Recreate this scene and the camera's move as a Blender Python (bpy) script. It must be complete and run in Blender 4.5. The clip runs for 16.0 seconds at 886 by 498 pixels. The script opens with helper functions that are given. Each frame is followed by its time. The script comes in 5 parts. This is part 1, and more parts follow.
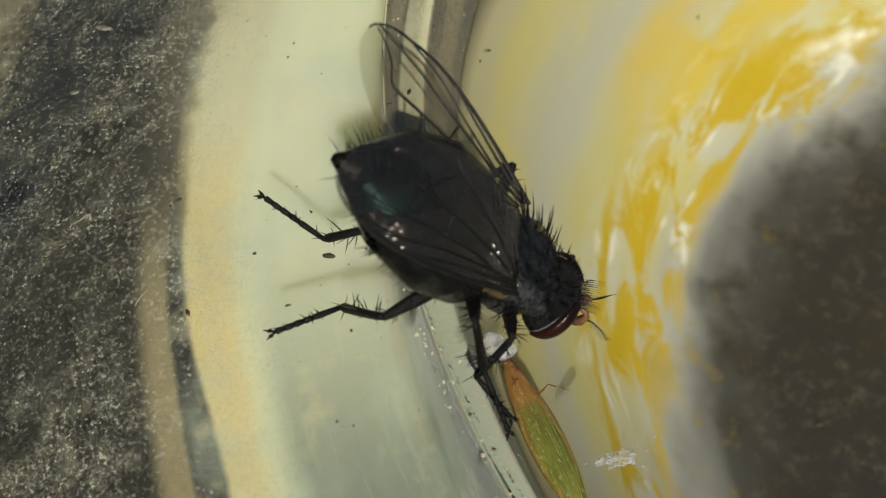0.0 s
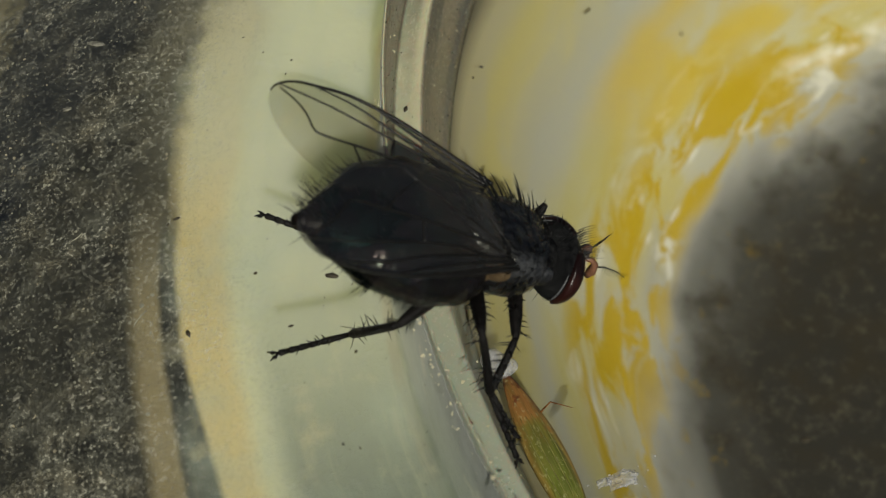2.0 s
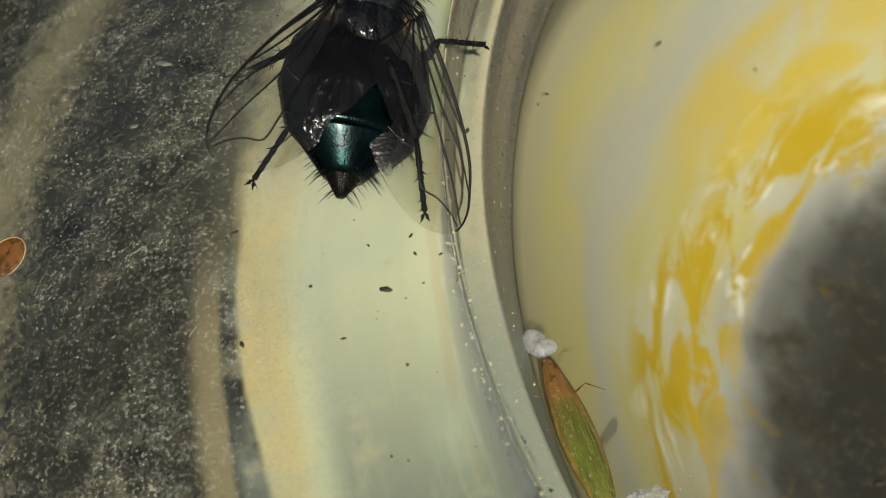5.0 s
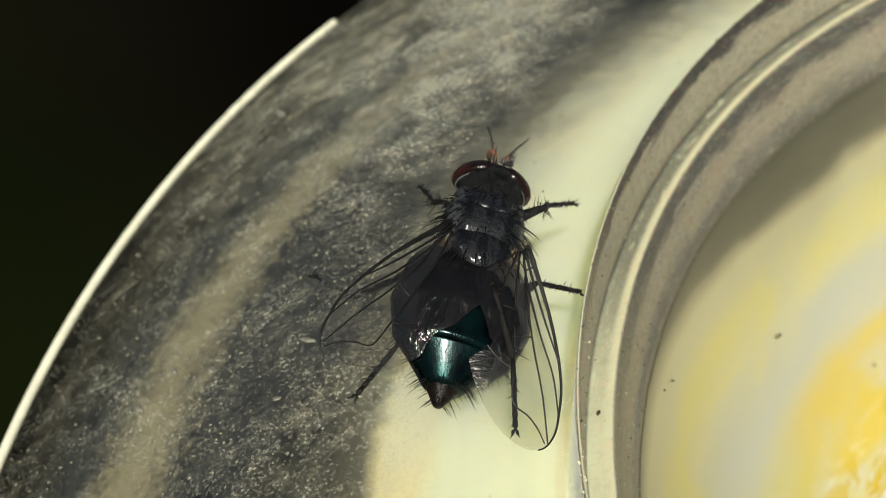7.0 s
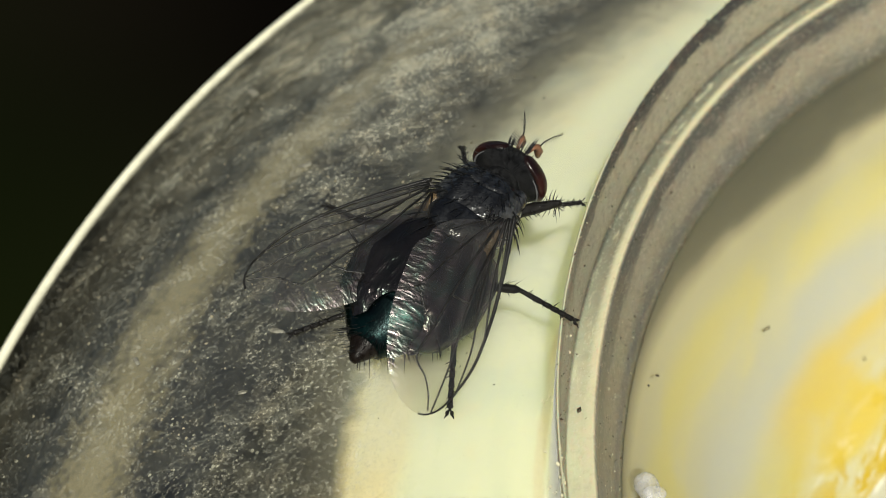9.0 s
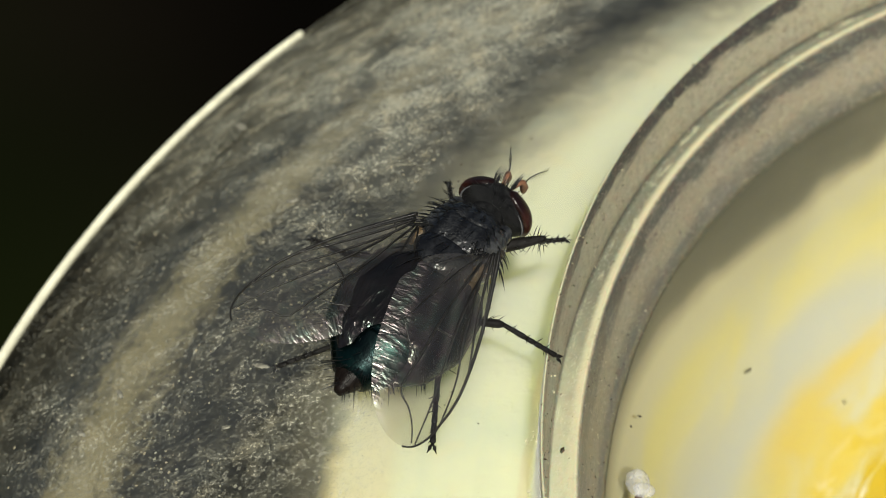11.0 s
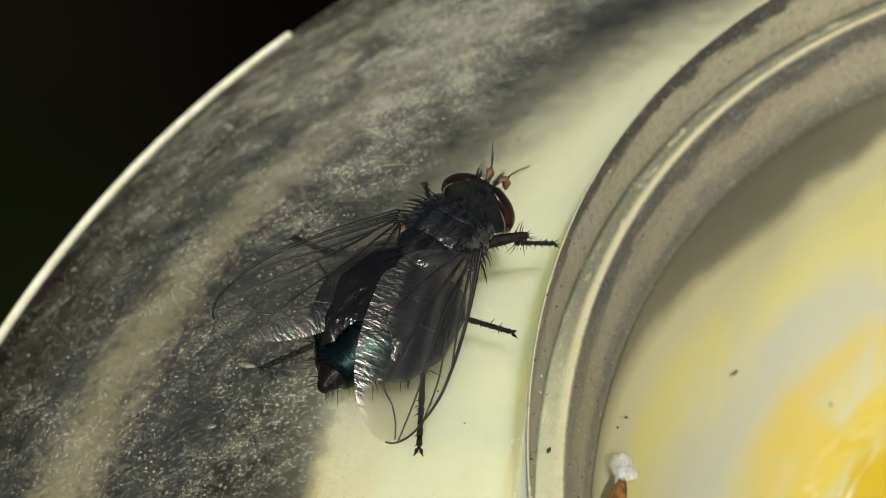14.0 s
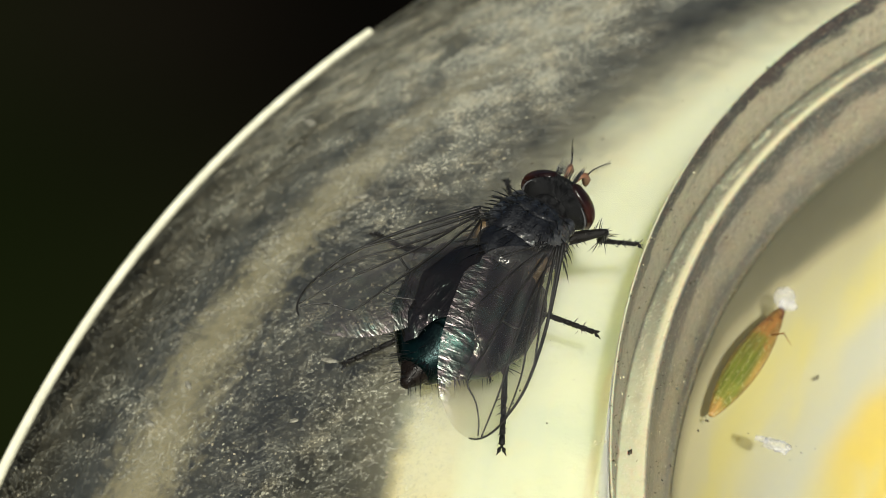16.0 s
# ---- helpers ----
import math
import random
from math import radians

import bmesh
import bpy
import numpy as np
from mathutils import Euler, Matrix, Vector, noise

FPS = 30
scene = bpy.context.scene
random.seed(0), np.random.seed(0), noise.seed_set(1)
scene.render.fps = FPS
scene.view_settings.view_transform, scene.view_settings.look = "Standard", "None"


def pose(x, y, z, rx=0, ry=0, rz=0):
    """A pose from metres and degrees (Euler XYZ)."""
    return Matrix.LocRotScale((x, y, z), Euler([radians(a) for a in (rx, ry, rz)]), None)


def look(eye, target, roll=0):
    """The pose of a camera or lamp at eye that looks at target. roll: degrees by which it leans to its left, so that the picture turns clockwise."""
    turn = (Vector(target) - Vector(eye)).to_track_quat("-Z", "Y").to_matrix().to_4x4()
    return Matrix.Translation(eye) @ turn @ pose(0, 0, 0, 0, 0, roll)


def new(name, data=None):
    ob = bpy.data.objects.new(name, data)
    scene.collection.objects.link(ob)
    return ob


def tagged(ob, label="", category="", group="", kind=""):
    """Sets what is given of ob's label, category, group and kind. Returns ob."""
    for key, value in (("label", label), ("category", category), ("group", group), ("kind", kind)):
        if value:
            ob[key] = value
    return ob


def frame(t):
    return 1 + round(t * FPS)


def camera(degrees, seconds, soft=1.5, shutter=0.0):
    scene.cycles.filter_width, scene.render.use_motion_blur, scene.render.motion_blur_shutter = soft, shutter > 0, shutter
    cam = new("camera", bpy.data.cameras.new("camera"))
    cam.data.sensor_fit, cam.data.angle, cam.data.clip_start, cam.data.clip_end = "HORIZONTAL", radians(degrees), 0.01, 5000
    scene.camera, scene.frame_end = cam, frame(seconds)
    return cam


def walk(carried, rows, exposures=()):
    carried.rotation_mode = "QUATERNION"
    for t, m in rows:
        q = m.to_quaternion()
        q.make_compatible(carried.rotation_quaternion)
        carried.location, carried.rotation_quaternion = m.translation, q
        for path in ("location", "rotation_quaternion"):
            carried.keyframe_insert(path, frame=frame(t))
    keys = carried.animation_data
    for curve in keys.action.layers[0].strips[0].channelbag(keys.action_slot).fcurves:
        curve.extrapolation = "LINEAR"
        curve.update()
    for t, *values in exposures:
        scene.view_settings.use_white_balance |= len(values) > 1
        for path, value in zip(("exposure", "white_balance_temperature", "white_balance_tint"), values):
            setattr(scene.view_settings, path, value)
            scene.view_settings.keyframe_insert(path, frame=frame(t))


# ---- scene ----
# All lengths below are in fly-sized units; S turns them into metres (the fly is about 10 mm long).
S = 0.0013
TAU = 2 * math.pi
cam = camera(36.0, 16.0, soft=0.6)
cam.data.dof.use_dof = True
cam.data.dof.focus_distance = 34.8 * S
cam.data.dof.aperture_fstop = 105.0


def upose(x, y, z, rx=0, ry=0, rz=0):
    """A pose with its place in units."""
    return pose(x * S, y * S, z * S, rx, ry, rz)


PATH = [
    (0.0, (-24.48, -19.12, 27.66, 29.44, 3.51, -5.88)),
    (0.5, (-25.93, -18.57, 27.98, 28.73, 1.20, -7.12)),
    (1.0, (-25.56, -18.52, 27.60, 29.35, 1.95, -6.88)),
    (1.5, (-25.70, -18.67, 27.57, 29.86, 1.74, -6.98)),
    (2.0, (-25.61, -18.68, 27.58, 29.84, 1.88, -6.92)),
    (2.5, (-25.79, -18.69, 27.41, 30.03, 1.77, -7.06)),
    (3.0, (-25.37, -18.51, 27.38, 29.64, 2.72, -6.72)),
    (3.2, (-25.59, -18.53, 27.60, 29.27, 2.51, -6.77)),
    (5.3, (-24.92, -19.63, 26.81, 34.07, 5.98, -3.59)),
    (5.5, (-25.15, -19.37, 27.20, 35.39, 7.21, -3.35)),
    (6.0, (-25.72, -20.23, 27.05, 40.56, 6.68, -1.12)),
    (6.5, (-25.90, -20.41, 27.49, 43.61, 6.01, -1.02)),
    (7.0, (-26.12, -20.51, 27.61, 45.19, 6.42, -0.47)),
    (7.5, (-26.13, -20.63, 27.57, 45.68, 6.29, 0.00)),
    (8.0, (-26.29, -20.63, 27.37, 44.95, 5.98, 0.02)),
    (8.5, (-26.07, -19.78, 27.04, 44.97, 5.76, -0.09)),
    (9.0, (-25.96, -19.12, 26.48, 44.38, 5.60, -0.50)),
    (9.5, (-26.21, -19.22, 26.68, 44.57, 5.01, -0.85)),
    (10.0, (-26.04, -19.29, 26.74, 45.48, 4.64, -0.37)),
    (10.2, (-26.02, -19.19, 26.80, 45.55, 4.57, -0.38)),
    (12.3, (-26.38, -19.13, 26.53, 46.19, 3.79, -0.47)),
    (12.5, (-26.30, -19.22, 26.75, 45.97, 3.77, -0.64)),
    (13.0, (-26.27, -19.20, 26.74, 45.89, 3.78, -0.84)),
    (13.5, (-26.29, -19.25, 26.72, 45.92, 3.66, -0.84)),
    (14.0, (-26.11, -19.21, 26.57, 45.99, 3.78, -0.61)),
    (14.5, (-26.40, -19.21, 26.67, 45.88, 4.11, -0.17)),
    (15.0, (-26.56, -19.22, 26.54, 46.16, 4.71, 0.94)),
    (15.5, (-26.69, -19.22, 26.64, 45.98, 5.17, 1.73)),
    (16.0, (-26.61, -19.19, 26.63, 46.07, 4.98, 2.03)),
]
walk(cam, [(t, upose(*p)) for t, p in PATH],
     exposures=[(0.0, -0.25), (0.5, -0.33), (1.0, -0.17), (1.5, -0.42), (2.0, -0.67), (2.5, -0.82), (3.0, -0.07), (3.2, -0.07), (5.3, -0.38), (6.0, -0.08), (7.0, 0.2), (8.0, 0.22), (8.5, 0.15), (9.0, 0.2), (9.5, 0.06), (10.0, 0.23), (10.2, 0.23), (12.3, 0.19), (13.2, 0.18), (14.0, 0.05), (14.5, 0.3), (15.2, 0.34), (16.0, 0.37)])

# ---------------------------------------------------------------- light
SUN_DIR = Vector((0.07, -0.80, 1.0)).normalized()      # towards the sun
world = bpy.data.worlds.new("sky")
scene.world = world
world.use_nodes = True
wn = world.node_tree
sky = wn.nodes.new("ShaderNodeTexSky")
sky.sky_type, sky.sun_disc = "NISHITA", False
sky.sun_elevation = math.asin(SUN_DIR.z)
sky.sun_rotation = math.atan2(SUN_DIR.x, SUN_DIR.y)
wn.links.new(sky.outputs[0], wn.nodes["Background"].inputs[0])
wn.nodes["Background"].inputs[1].default_value = 0.032
sun = new("sun", bpy.data.lights.new("sun", "SUN"))
sun.data.energy, sun.data.angle, sun.data.color = 4.8, radians(0.6), (0.985, 0.97, 0.845)
sun.matrix_world = look(SUN_DIR * 2, (0, 0, 0))


# ---------------------------------------------------------------- materials
class Mat:
    """A small builder of node materials."""

    def __init__(self, name):
        self.m = bpy.data.materials.new(name)
        self.m.use_nodes = True
        self.t = self.m.node_tree
        self.b = self.t.nodes["Principled BSDF"]
        self.out = self.t.nodes["Material Output"]
        self.co = self.t.nodes.new("ShaderNodeTexCoord").outputs["Object"]

    def node(self, kind, **sockets):
        n = self.t.nodes.new(kind)
        for k, v in sockets.items():
            self.put(n.inputs[k.replace("_", " ")], v)
        return n

    def put(self, socket, v):
        if isinstance(v, bpy.types.NodeSocket):
            self.t.links.new(v, socket)
        else:
            socket.default_value = v

    def math(self, op, a, b=0.0, c=0.0):
        n = self.t.nodes.new("ShaderNodeMath")
        n.operation = op
        for s, v in zip(n.inputs, (a, b, c)):
            self.put(s, v)
        return n.outputs[0]

    def noise(self, size, detail=4.0, rough=0.55, vec=None, lo=0.35, hi=0.65, distort=0.0):
        """Noise with grains of that size in units, spread to 0..1."""
        n = self.t.nodes.new("ShaderNodeTexNoise")
        self.put(n.inputs["Vector"], vec or self.co)
        n.inputs["Scale"].default_value = 1.0 / (size * S)
        n.inputs["Detail"].default_value, n.inputs["Roughness"].default_value = detail, rough
        n.inputs["Distortion"].default_value = distort
        return self.spread(n.outputs["Fac"], lo, hi)

    def spread(self, v, lo, hi):
        n = self.t.nodes.new("ShaderNodeMapRange")
        n.interpolation_type = "SMOOTHSTEP"
        self.put(n.inputs[0], v)
        n.inputs[1].default_value, n.inputs[2].default_value = lo, hi
        return n.outputs[0]

    def mix(self, f, a, b, how="MIX"):
        n = self.t.nodes.new("ShaderNodeMix")
        n.data_type, n.blend_type = "RGBA", how
        for s, v in ((n.inputs[0], f), (n.inputs[6], a), (n.inputs[7], b)):
            if isinstance(v, tuple) and len(v) == 3:
                v = (*v, 1.0)
            self.put(s, v)
        return n.outputs[2]

    def ramp(self, f, stops):
        n = self.t.nodes.new("ShaderNodeValToRGB")
        r = n.color_ramp
        while len(r.elements) < len(stops):
            r.elements.new(0.5)
        for e, (p, c) in zip(r.elements, stops):
            e.position, e.color = p, (*c, 1.0)
        self.put(n.inputs[0], f)
        return n.outputs[0]

    def xyz(self):
        n = self.node("ShaderNodeSeparateXYZ")
        self.put(n.inputs[0], self.co)
        return n.outputs

    def radius(self):
        """The distance from the object's z axis, in units."""
        x, y, z = self.xyz()
        r = self.math("SQRT", self.math("ADD", self.math("MULTIPLY", x, x), self.math("MULTIPLY", y, y)))
        return self.math("DIVIDE", r, S)

    def set(self, color=None, rough=None, metal=None, bump=None, strength=0.3, depth=0.05, **other):
        for k, v in (("Base Color", color), ("Roughness", rough), ("Metallic", metal)):
            if v is not None:
                self.put(self.b.inputs[k], (*v, 1.0) if isinstance(v, tuple) and len(v) == 3 else v)
        for k, v in other.items():
            self.put(self.b.inputs[k.replace("_", " ")], v)
        if bump is not None:
            n = self.node("ShaderNodeBump", Strength=strength, Distance=depth * S, Height=bump)
            self.put(self.b.inputs["Normal"], n.outputs[0])
        return self

    def clear(self, body):
        """Mix the body with plain see-through by the amount body (0: clear)."""
        tr = self.node("ShaderNodeBsdfTransparent")
        mx = self.node("ShaderNodeMixShader")
        self.put(mx.inputs[0], body)
        self.put(mx.inputs[1], tr.outputs[0])
        self.put(mx.inputs[2], self.b.outputs[0])
        self.put(self.out.inputs[0], mx.outputs[0])
        return tr


def _sheen(self, height, amount, rough, ripple):
    """Adds a thin silvery gloss that shimmers pink and green in patches."""
    tint = self.ramp(self.noise(0.35, 3.0, lo=0.25, hi=0.75), [(0.0, (0.62, 0.95, 0.82)), (0.4, (1.0, 0.97, 0.90)), (0.7, (1.0, 0.78, 0.84)), (1.0, (0.95, 0.93, 0.90))])
    bump = self.node("ShaderNodeBump", Strength=ripple, Distance=0.08 * S, Height=height)
    gl = self.node("ShaderNodeBsdfGlossy", Roughness=rough, Color=tint, Normal=bump.outputs[0])
    mx = self.node("ShaderNodeMixShader")
    last = self.out.inputs[0].links[0].from_socket
    self.put(mx.inputs[0], amount)
    self.put(mx.inputs[1], last)
    self.put(mx.inputs[2], gl.outputs[0])
    self.put(self.out.inputs[0], mx.outputs[0])
    return self


Mat.sheen = _sheen


def plain(name, color, rough=0.5, metal=0.0, grain=0.4, vary=0.5, strength=0.2, depth=0.03, **other):
    """A surface with two scales of variation about one colour."""
    m = Mat(name)
    a, b = m.noise(grain), m.noise(grain * 0.17, lo=0.3, hi=0.7)
    lo = tuple(c * (1 - vary) for c in color)
    hi = tuple(min(1.0, c * (1 + vary)) for c in color)
    col = m.mix(m.math("MULTIPLY_ADD", b, 0.4, m.math("MULTIPLY", a, 0.6)), lo, hi)
    r = m.math("ADD", rough - 0.08, m.math("MULTIPLY", a, 0.16))
    return m.set(col, r, metal, b, strength, depth, **other).m


def insert_material():
    """Stained lining under the clear plastic: pale inside, then silt with two tan bands."""
    m = Mat("stained_lining")
    r = m.radius()
    wob = m.noise(3.0, 3.0, lo=0.0, hi=1.0)
    fine = m.noise(0.35, 5.0, lo=0.3, hi=0.7)
    r2 = m.math("ADD", r, m.math("MULTIPLY_ADD", wob, 0.36, -0.18))
    r2 = m.math("ADD", r2, m.math("MULTIPLY", m.spread(r, 33.4, 36.0), m.math("MULTIPLY_ADD", fine, 1.3, -0.65)))
    xa, ya, za = m.xyz()
    r2 = m.math("ADD", r2, m.math("MULTIPLY", m.spread(m.math("ARCTAN2", ya, m.math("MULTIPLY", xa, -1.0)), 0.35, 0.8), 0.25))
    fray = m.math("MULTIPLY", m.spread(m.math("ARCTAN2", ya, m.math("MULTIPLY", xa, -1.0)), 0.06, 0.35), m.spread(r, 29.0, 30.5))
    r2 = m.math("ADD", r2, m.math("MULTIPLY", fray, m.math("MULTIPLY_ADD", m.noise(1.0, 5.0, 0.65, None, 0.25, 0.75), 0.9, -0.75)))
    f = m.math("DIVIDE", m.math("SUBTRACT", r2, 24.0), 22.0)

    def at(u):
        return (u - 24.0) / 22.0
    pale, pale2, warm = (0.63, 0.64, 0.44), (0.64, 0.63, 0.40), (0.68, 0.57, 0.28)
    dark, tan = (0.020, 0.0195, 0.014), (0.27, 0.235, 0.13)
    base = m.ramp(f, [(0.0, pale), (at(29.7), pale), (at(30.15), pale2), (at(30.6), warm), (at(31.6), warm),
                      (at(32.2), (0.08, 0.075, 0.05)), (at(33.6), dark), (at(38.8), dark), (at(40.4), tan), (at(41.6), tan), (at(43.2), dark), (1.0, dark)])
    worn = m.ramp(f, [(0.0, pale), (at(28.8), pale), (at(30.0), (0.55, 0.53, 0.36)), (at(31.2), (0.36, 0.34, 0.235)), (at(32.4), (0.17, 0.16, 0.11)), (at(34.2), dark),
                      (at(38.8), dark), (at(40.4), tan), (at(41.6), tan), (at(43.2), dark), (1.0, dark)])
    base = m.mix(fray, base, worn)
    x0, y0, z0 = m.xyz()
    around = m.math("ARCTAN2", y0, m.math("MULTIPLY", x0, -1.0))
    near = m.math("SUBTRACT", 1.0, m.spread(around, -0.06, 0.12))
    rg = m.math("ADD", r2, m.math("MULTIPLY", m.math("SUBTRACT", 1.0, m.spread(around, -0.22, -0.02)), 0.4))
    gap = m.math("MULTIPLY", m.spread(rg, 31.65, 31.9), m.math("SUBTRACT", 1.0, m.spread(r2, 32.15, 32.4)))
    base = m.mix(m.math("MULTIPLY", gap, m.math("SUBTRACT", 1.0, m.spread(around, -0.02, 0.14))), base, (0.025, 0.025, 0.02))
    sub = m.math("MULTIPLY", m.spread(r2, 32.15, 32.4), m.math("SUBTRACT", 1.0, m.spread(r2, 32.8, 33.4)))
    base = m.mix(m.math("MULTIPLY", sub, m.math("MULTIPLY", near, 0.9)), base, (0.36, 0.30, 0.165))
    base = m.mix(m.math("MULTIPLY", m.math("MULTIPLY", m.spread(around, 0.02, 0.16), m.math("SUBTRACT", 1.0, m.spread(around, 0.2, 0.4))), m.math("MULTIPLY", m.spread(r2, 29.9, 30.5), m.math("SUBTRACT", 1.0, m.spread(r2, 31.4, 32.0)))), base, (0.62, 0.585, 0.38))
    hem = m.math("MULTIPLY", m.spread(r2, 26.05, 26.2), m.math("SUBTRACT", 1.0, m.spread(r2, 26.34, 26.5)))
    base = m.mix(m.math("MULTIPLY", hem, 0.9), base, (0.60, 0.55, 0.36))
    # the pale part turns darker and greener towards the near side
    near_tone = m.math("MULTIPLY", m.math("SUBTRACT", 1.0, m.spread(around, -0.34, 0.06)), m.math("SUBTRACT", 1.0, m.spread(r2, 29.2, 30.2)))
    base = m.mix(m.math("MULTIPLY", near_tone, 0.95), base, (0.17, 0.20, 0.16))
    silt = m.noise(1.3, 6.0, 0.68, None, 0.40, 0.72)
    silt2 = m.noise(0.7, 5.0, 0.6, None, 0.4, 0.75)
    outer = m.spread(r2, 31.9, 32.5)
    amt = m.math("MULTIPLY", outer, m.math("MULTIPLY", silt, m.math("MULTIPLY_ADD", silt2, 0.6, 0.3)))
    col = m.mix(m.math("MULTIPLY", amt, 0.6), base, (0.16, 0.15, 0.10))
    blot = m.math("MULTIPLY", m.math("SUBTRACT", 1.0, outer), m.math("MULTIPLY", m.noise(4.0, 4.0, lo=0.45, hi=0.75), 0.55))
    col = m.mix(blot, col, (0.47, 0.53, 0.42))
    xx, yy, zz = m.xyz()
    ringed = m.node("ShaderNodeCombineXYZ")
    m.put(ringed.inputs[0], m.math("MULTIPLY", r2, S))
    m.put(ringed.inputs[1], m.math("MULTIPLY", m.math("ARCTAN2", yy, m.math("MULTIPLY", xx, -1.0)), 2.5 * S))
    lines = m.noise(0.35, 3.0, 0.6, ringed.outputs[0], 0.5, 0.72)
    col = m.mix(m.math("MULTIPLY", m.math("SUBTRACT", 1.0, outer), m.math("MULTIPLY", lines, 0.12)), col, (0.74, 0.66, 0.40))
    lines2 = m.noise(0.5, 3.0, 0.6, ringed.outputs[0], 0.55, 0.3)
    col = m.mix(m.math("MULTIPLY", m.math("SUBTRACT", 1.0, outer), m.math("MULTIPLY", lines2, 0.12)), col, (0.42, 0.46, 0.33))
    warmb = m.math("MULTIPLY", m.math("SUBTRACT", 1.0, outer), m.math("MULTIPLY", m.noise(1.4, 4.0, lo=0.55, hi=0.75), 0.4))
    col = m.mix(warmb, col, (0.66, 0.60, 0.37))
    m.set(col, 0.6, 0.0, silt2, 0.2, 0.1, Subsurface_Weight=1.0, Subsurface_Scale=6.0 * S)
    m.b.inputs["Subsurface Radius"].default_value = (1.0, 1.0, 0.8)
    return m.m


def shell_material():
    """Clear, scuffed plastic under a film of dust; the dust is thicker over the outer part."""
    m = Mat("scuffed_clear_plastic")
    r = m.radius()
    big = m.noise(3.5, 5.0, 0.6, None, 0.36, 0.68, 0.4)
    mid = m.noise(0.6, 5.0, 0.68, None, 0.46, 0.66)
    grit = m.noise(0.12, 5.0, 0.72, None, 0.50, 0.66)
    st = m.node("ShaderNodeMapping", Vector=m.co, Scale=(0.18, 1.0, 1.0), Rotation=(0, 0, 0.5))
    scuff = m.noise(0.12, 2.0, 0.5, st.outputs[0], 0.62, 0.72)
    outer = m.spread(r, 28.0, 33.0)
    swirl = m.node("ShaderNodeMapping", Vector=m.co, Scale=(0.8, 1.0, 1.0), Rotation=(0, 0, -0.7))
    soft_patch = m.noise(1.1, 4.0, 0.6, swirl.outputs[0], 0.40, 0.70)
    wisp = m.math("MULTIPLY_ADD", soft_patch, 0.6, m.math("MULTIPLY", m.noise(0.45, 6.0, 0.74, swirl.outputs[0], 0.50, 0.68), 0.4))
    fine = m.noise(0.07, 4.0, 0.7, None, 0.44, 0.66)
    d = m.math("MULTIPLY", m.math("MULTIPLY_ADD", big, 0.9, 0.10), m.math("MULTIPLY", mid, 0.20))
    d = m.math("ADD", d, m.math("MULTIPLY", wisp, m.math("MULTIPLY_ADD", fine, 0.42, 0.03)))
    d = m.math("ADD", d, m.math("MULTIPLY", grit, m.math("MULTIPLY_ADD", big, 0.28, 0.19)))
    d = m.math("ADD", d, m.math("MULTIPLY", scuff, 0.10))
    x, y, z = m.xyz()
    far = m.spread(m.math("ARCTAN2", y, m.math("MULTIPLY", x, -1.0)), 0.28, 0.60)
    d = m.math("ADD", d, m.math("MULTIPLY", far, m.math("MULTIPLY_ADD", wisp, 0.38, m.math("MULTIPLY_ADD", fine, 0.30, 0.15))))
    outer = m.math("MAXIMUM", outer, m.math("MULTIPLY", far, m.spread(r, 28.6, 32.0)))
    patch = m.noise(2.4, 5.0, 0.6, swirl.outputs[0], 0.34, 0.64, 0.8)
    d = m.math("MULTIPLY", d, m.math("MULTIPLY_ADD", patch, 1.15, 0.42))
    d = m.math("MULTIPLY", d, m.math("MULTIPLY_ADD", outer, 0.98, 0.02))
    d = m.math("MULTIPLY", d, m.math("SUBTRACT", 1.0, m.math("MULTIPLY", m.spread(r, 40.8, 42.3), 0.35)))
    d = m.math("MINIMUM", m.math("ADD", d, 0.002), 0.8)
    col = m.mix(m.noise(0.8, lo=0.4, hi=0.7), (0.37, 0.36, 0.27), (0.54, 0.48, 0.32))
    col = m.mix(grit, col, (0.60, 0.57, 0.45))
    m.set(col, 0.55, 0.0, mid, 0.15, 0.05)
    tr = m.clear(d)
    gl = m.node("ShaderNodeBsdfGlossy", Roughness=0.16, Color=(1, 1, 1, 1))
    fr = m.node("ShaderNodeFresnel", IOR=1.35)
    mx = m.node("ShaderNodeMixShader")
    last = m.out.inputs[0].links[0].from_socket
    m.put(mx.inputs[0], m.math("MULTIPLY", fr.outputs[0], 0.09))
    m.put(mx.inputs[1], last)
    m.put(mx.inputs[2], gl.outputs[0])
    m.put(m.out.inputs[0], mx.outputs[0])
    return m.m


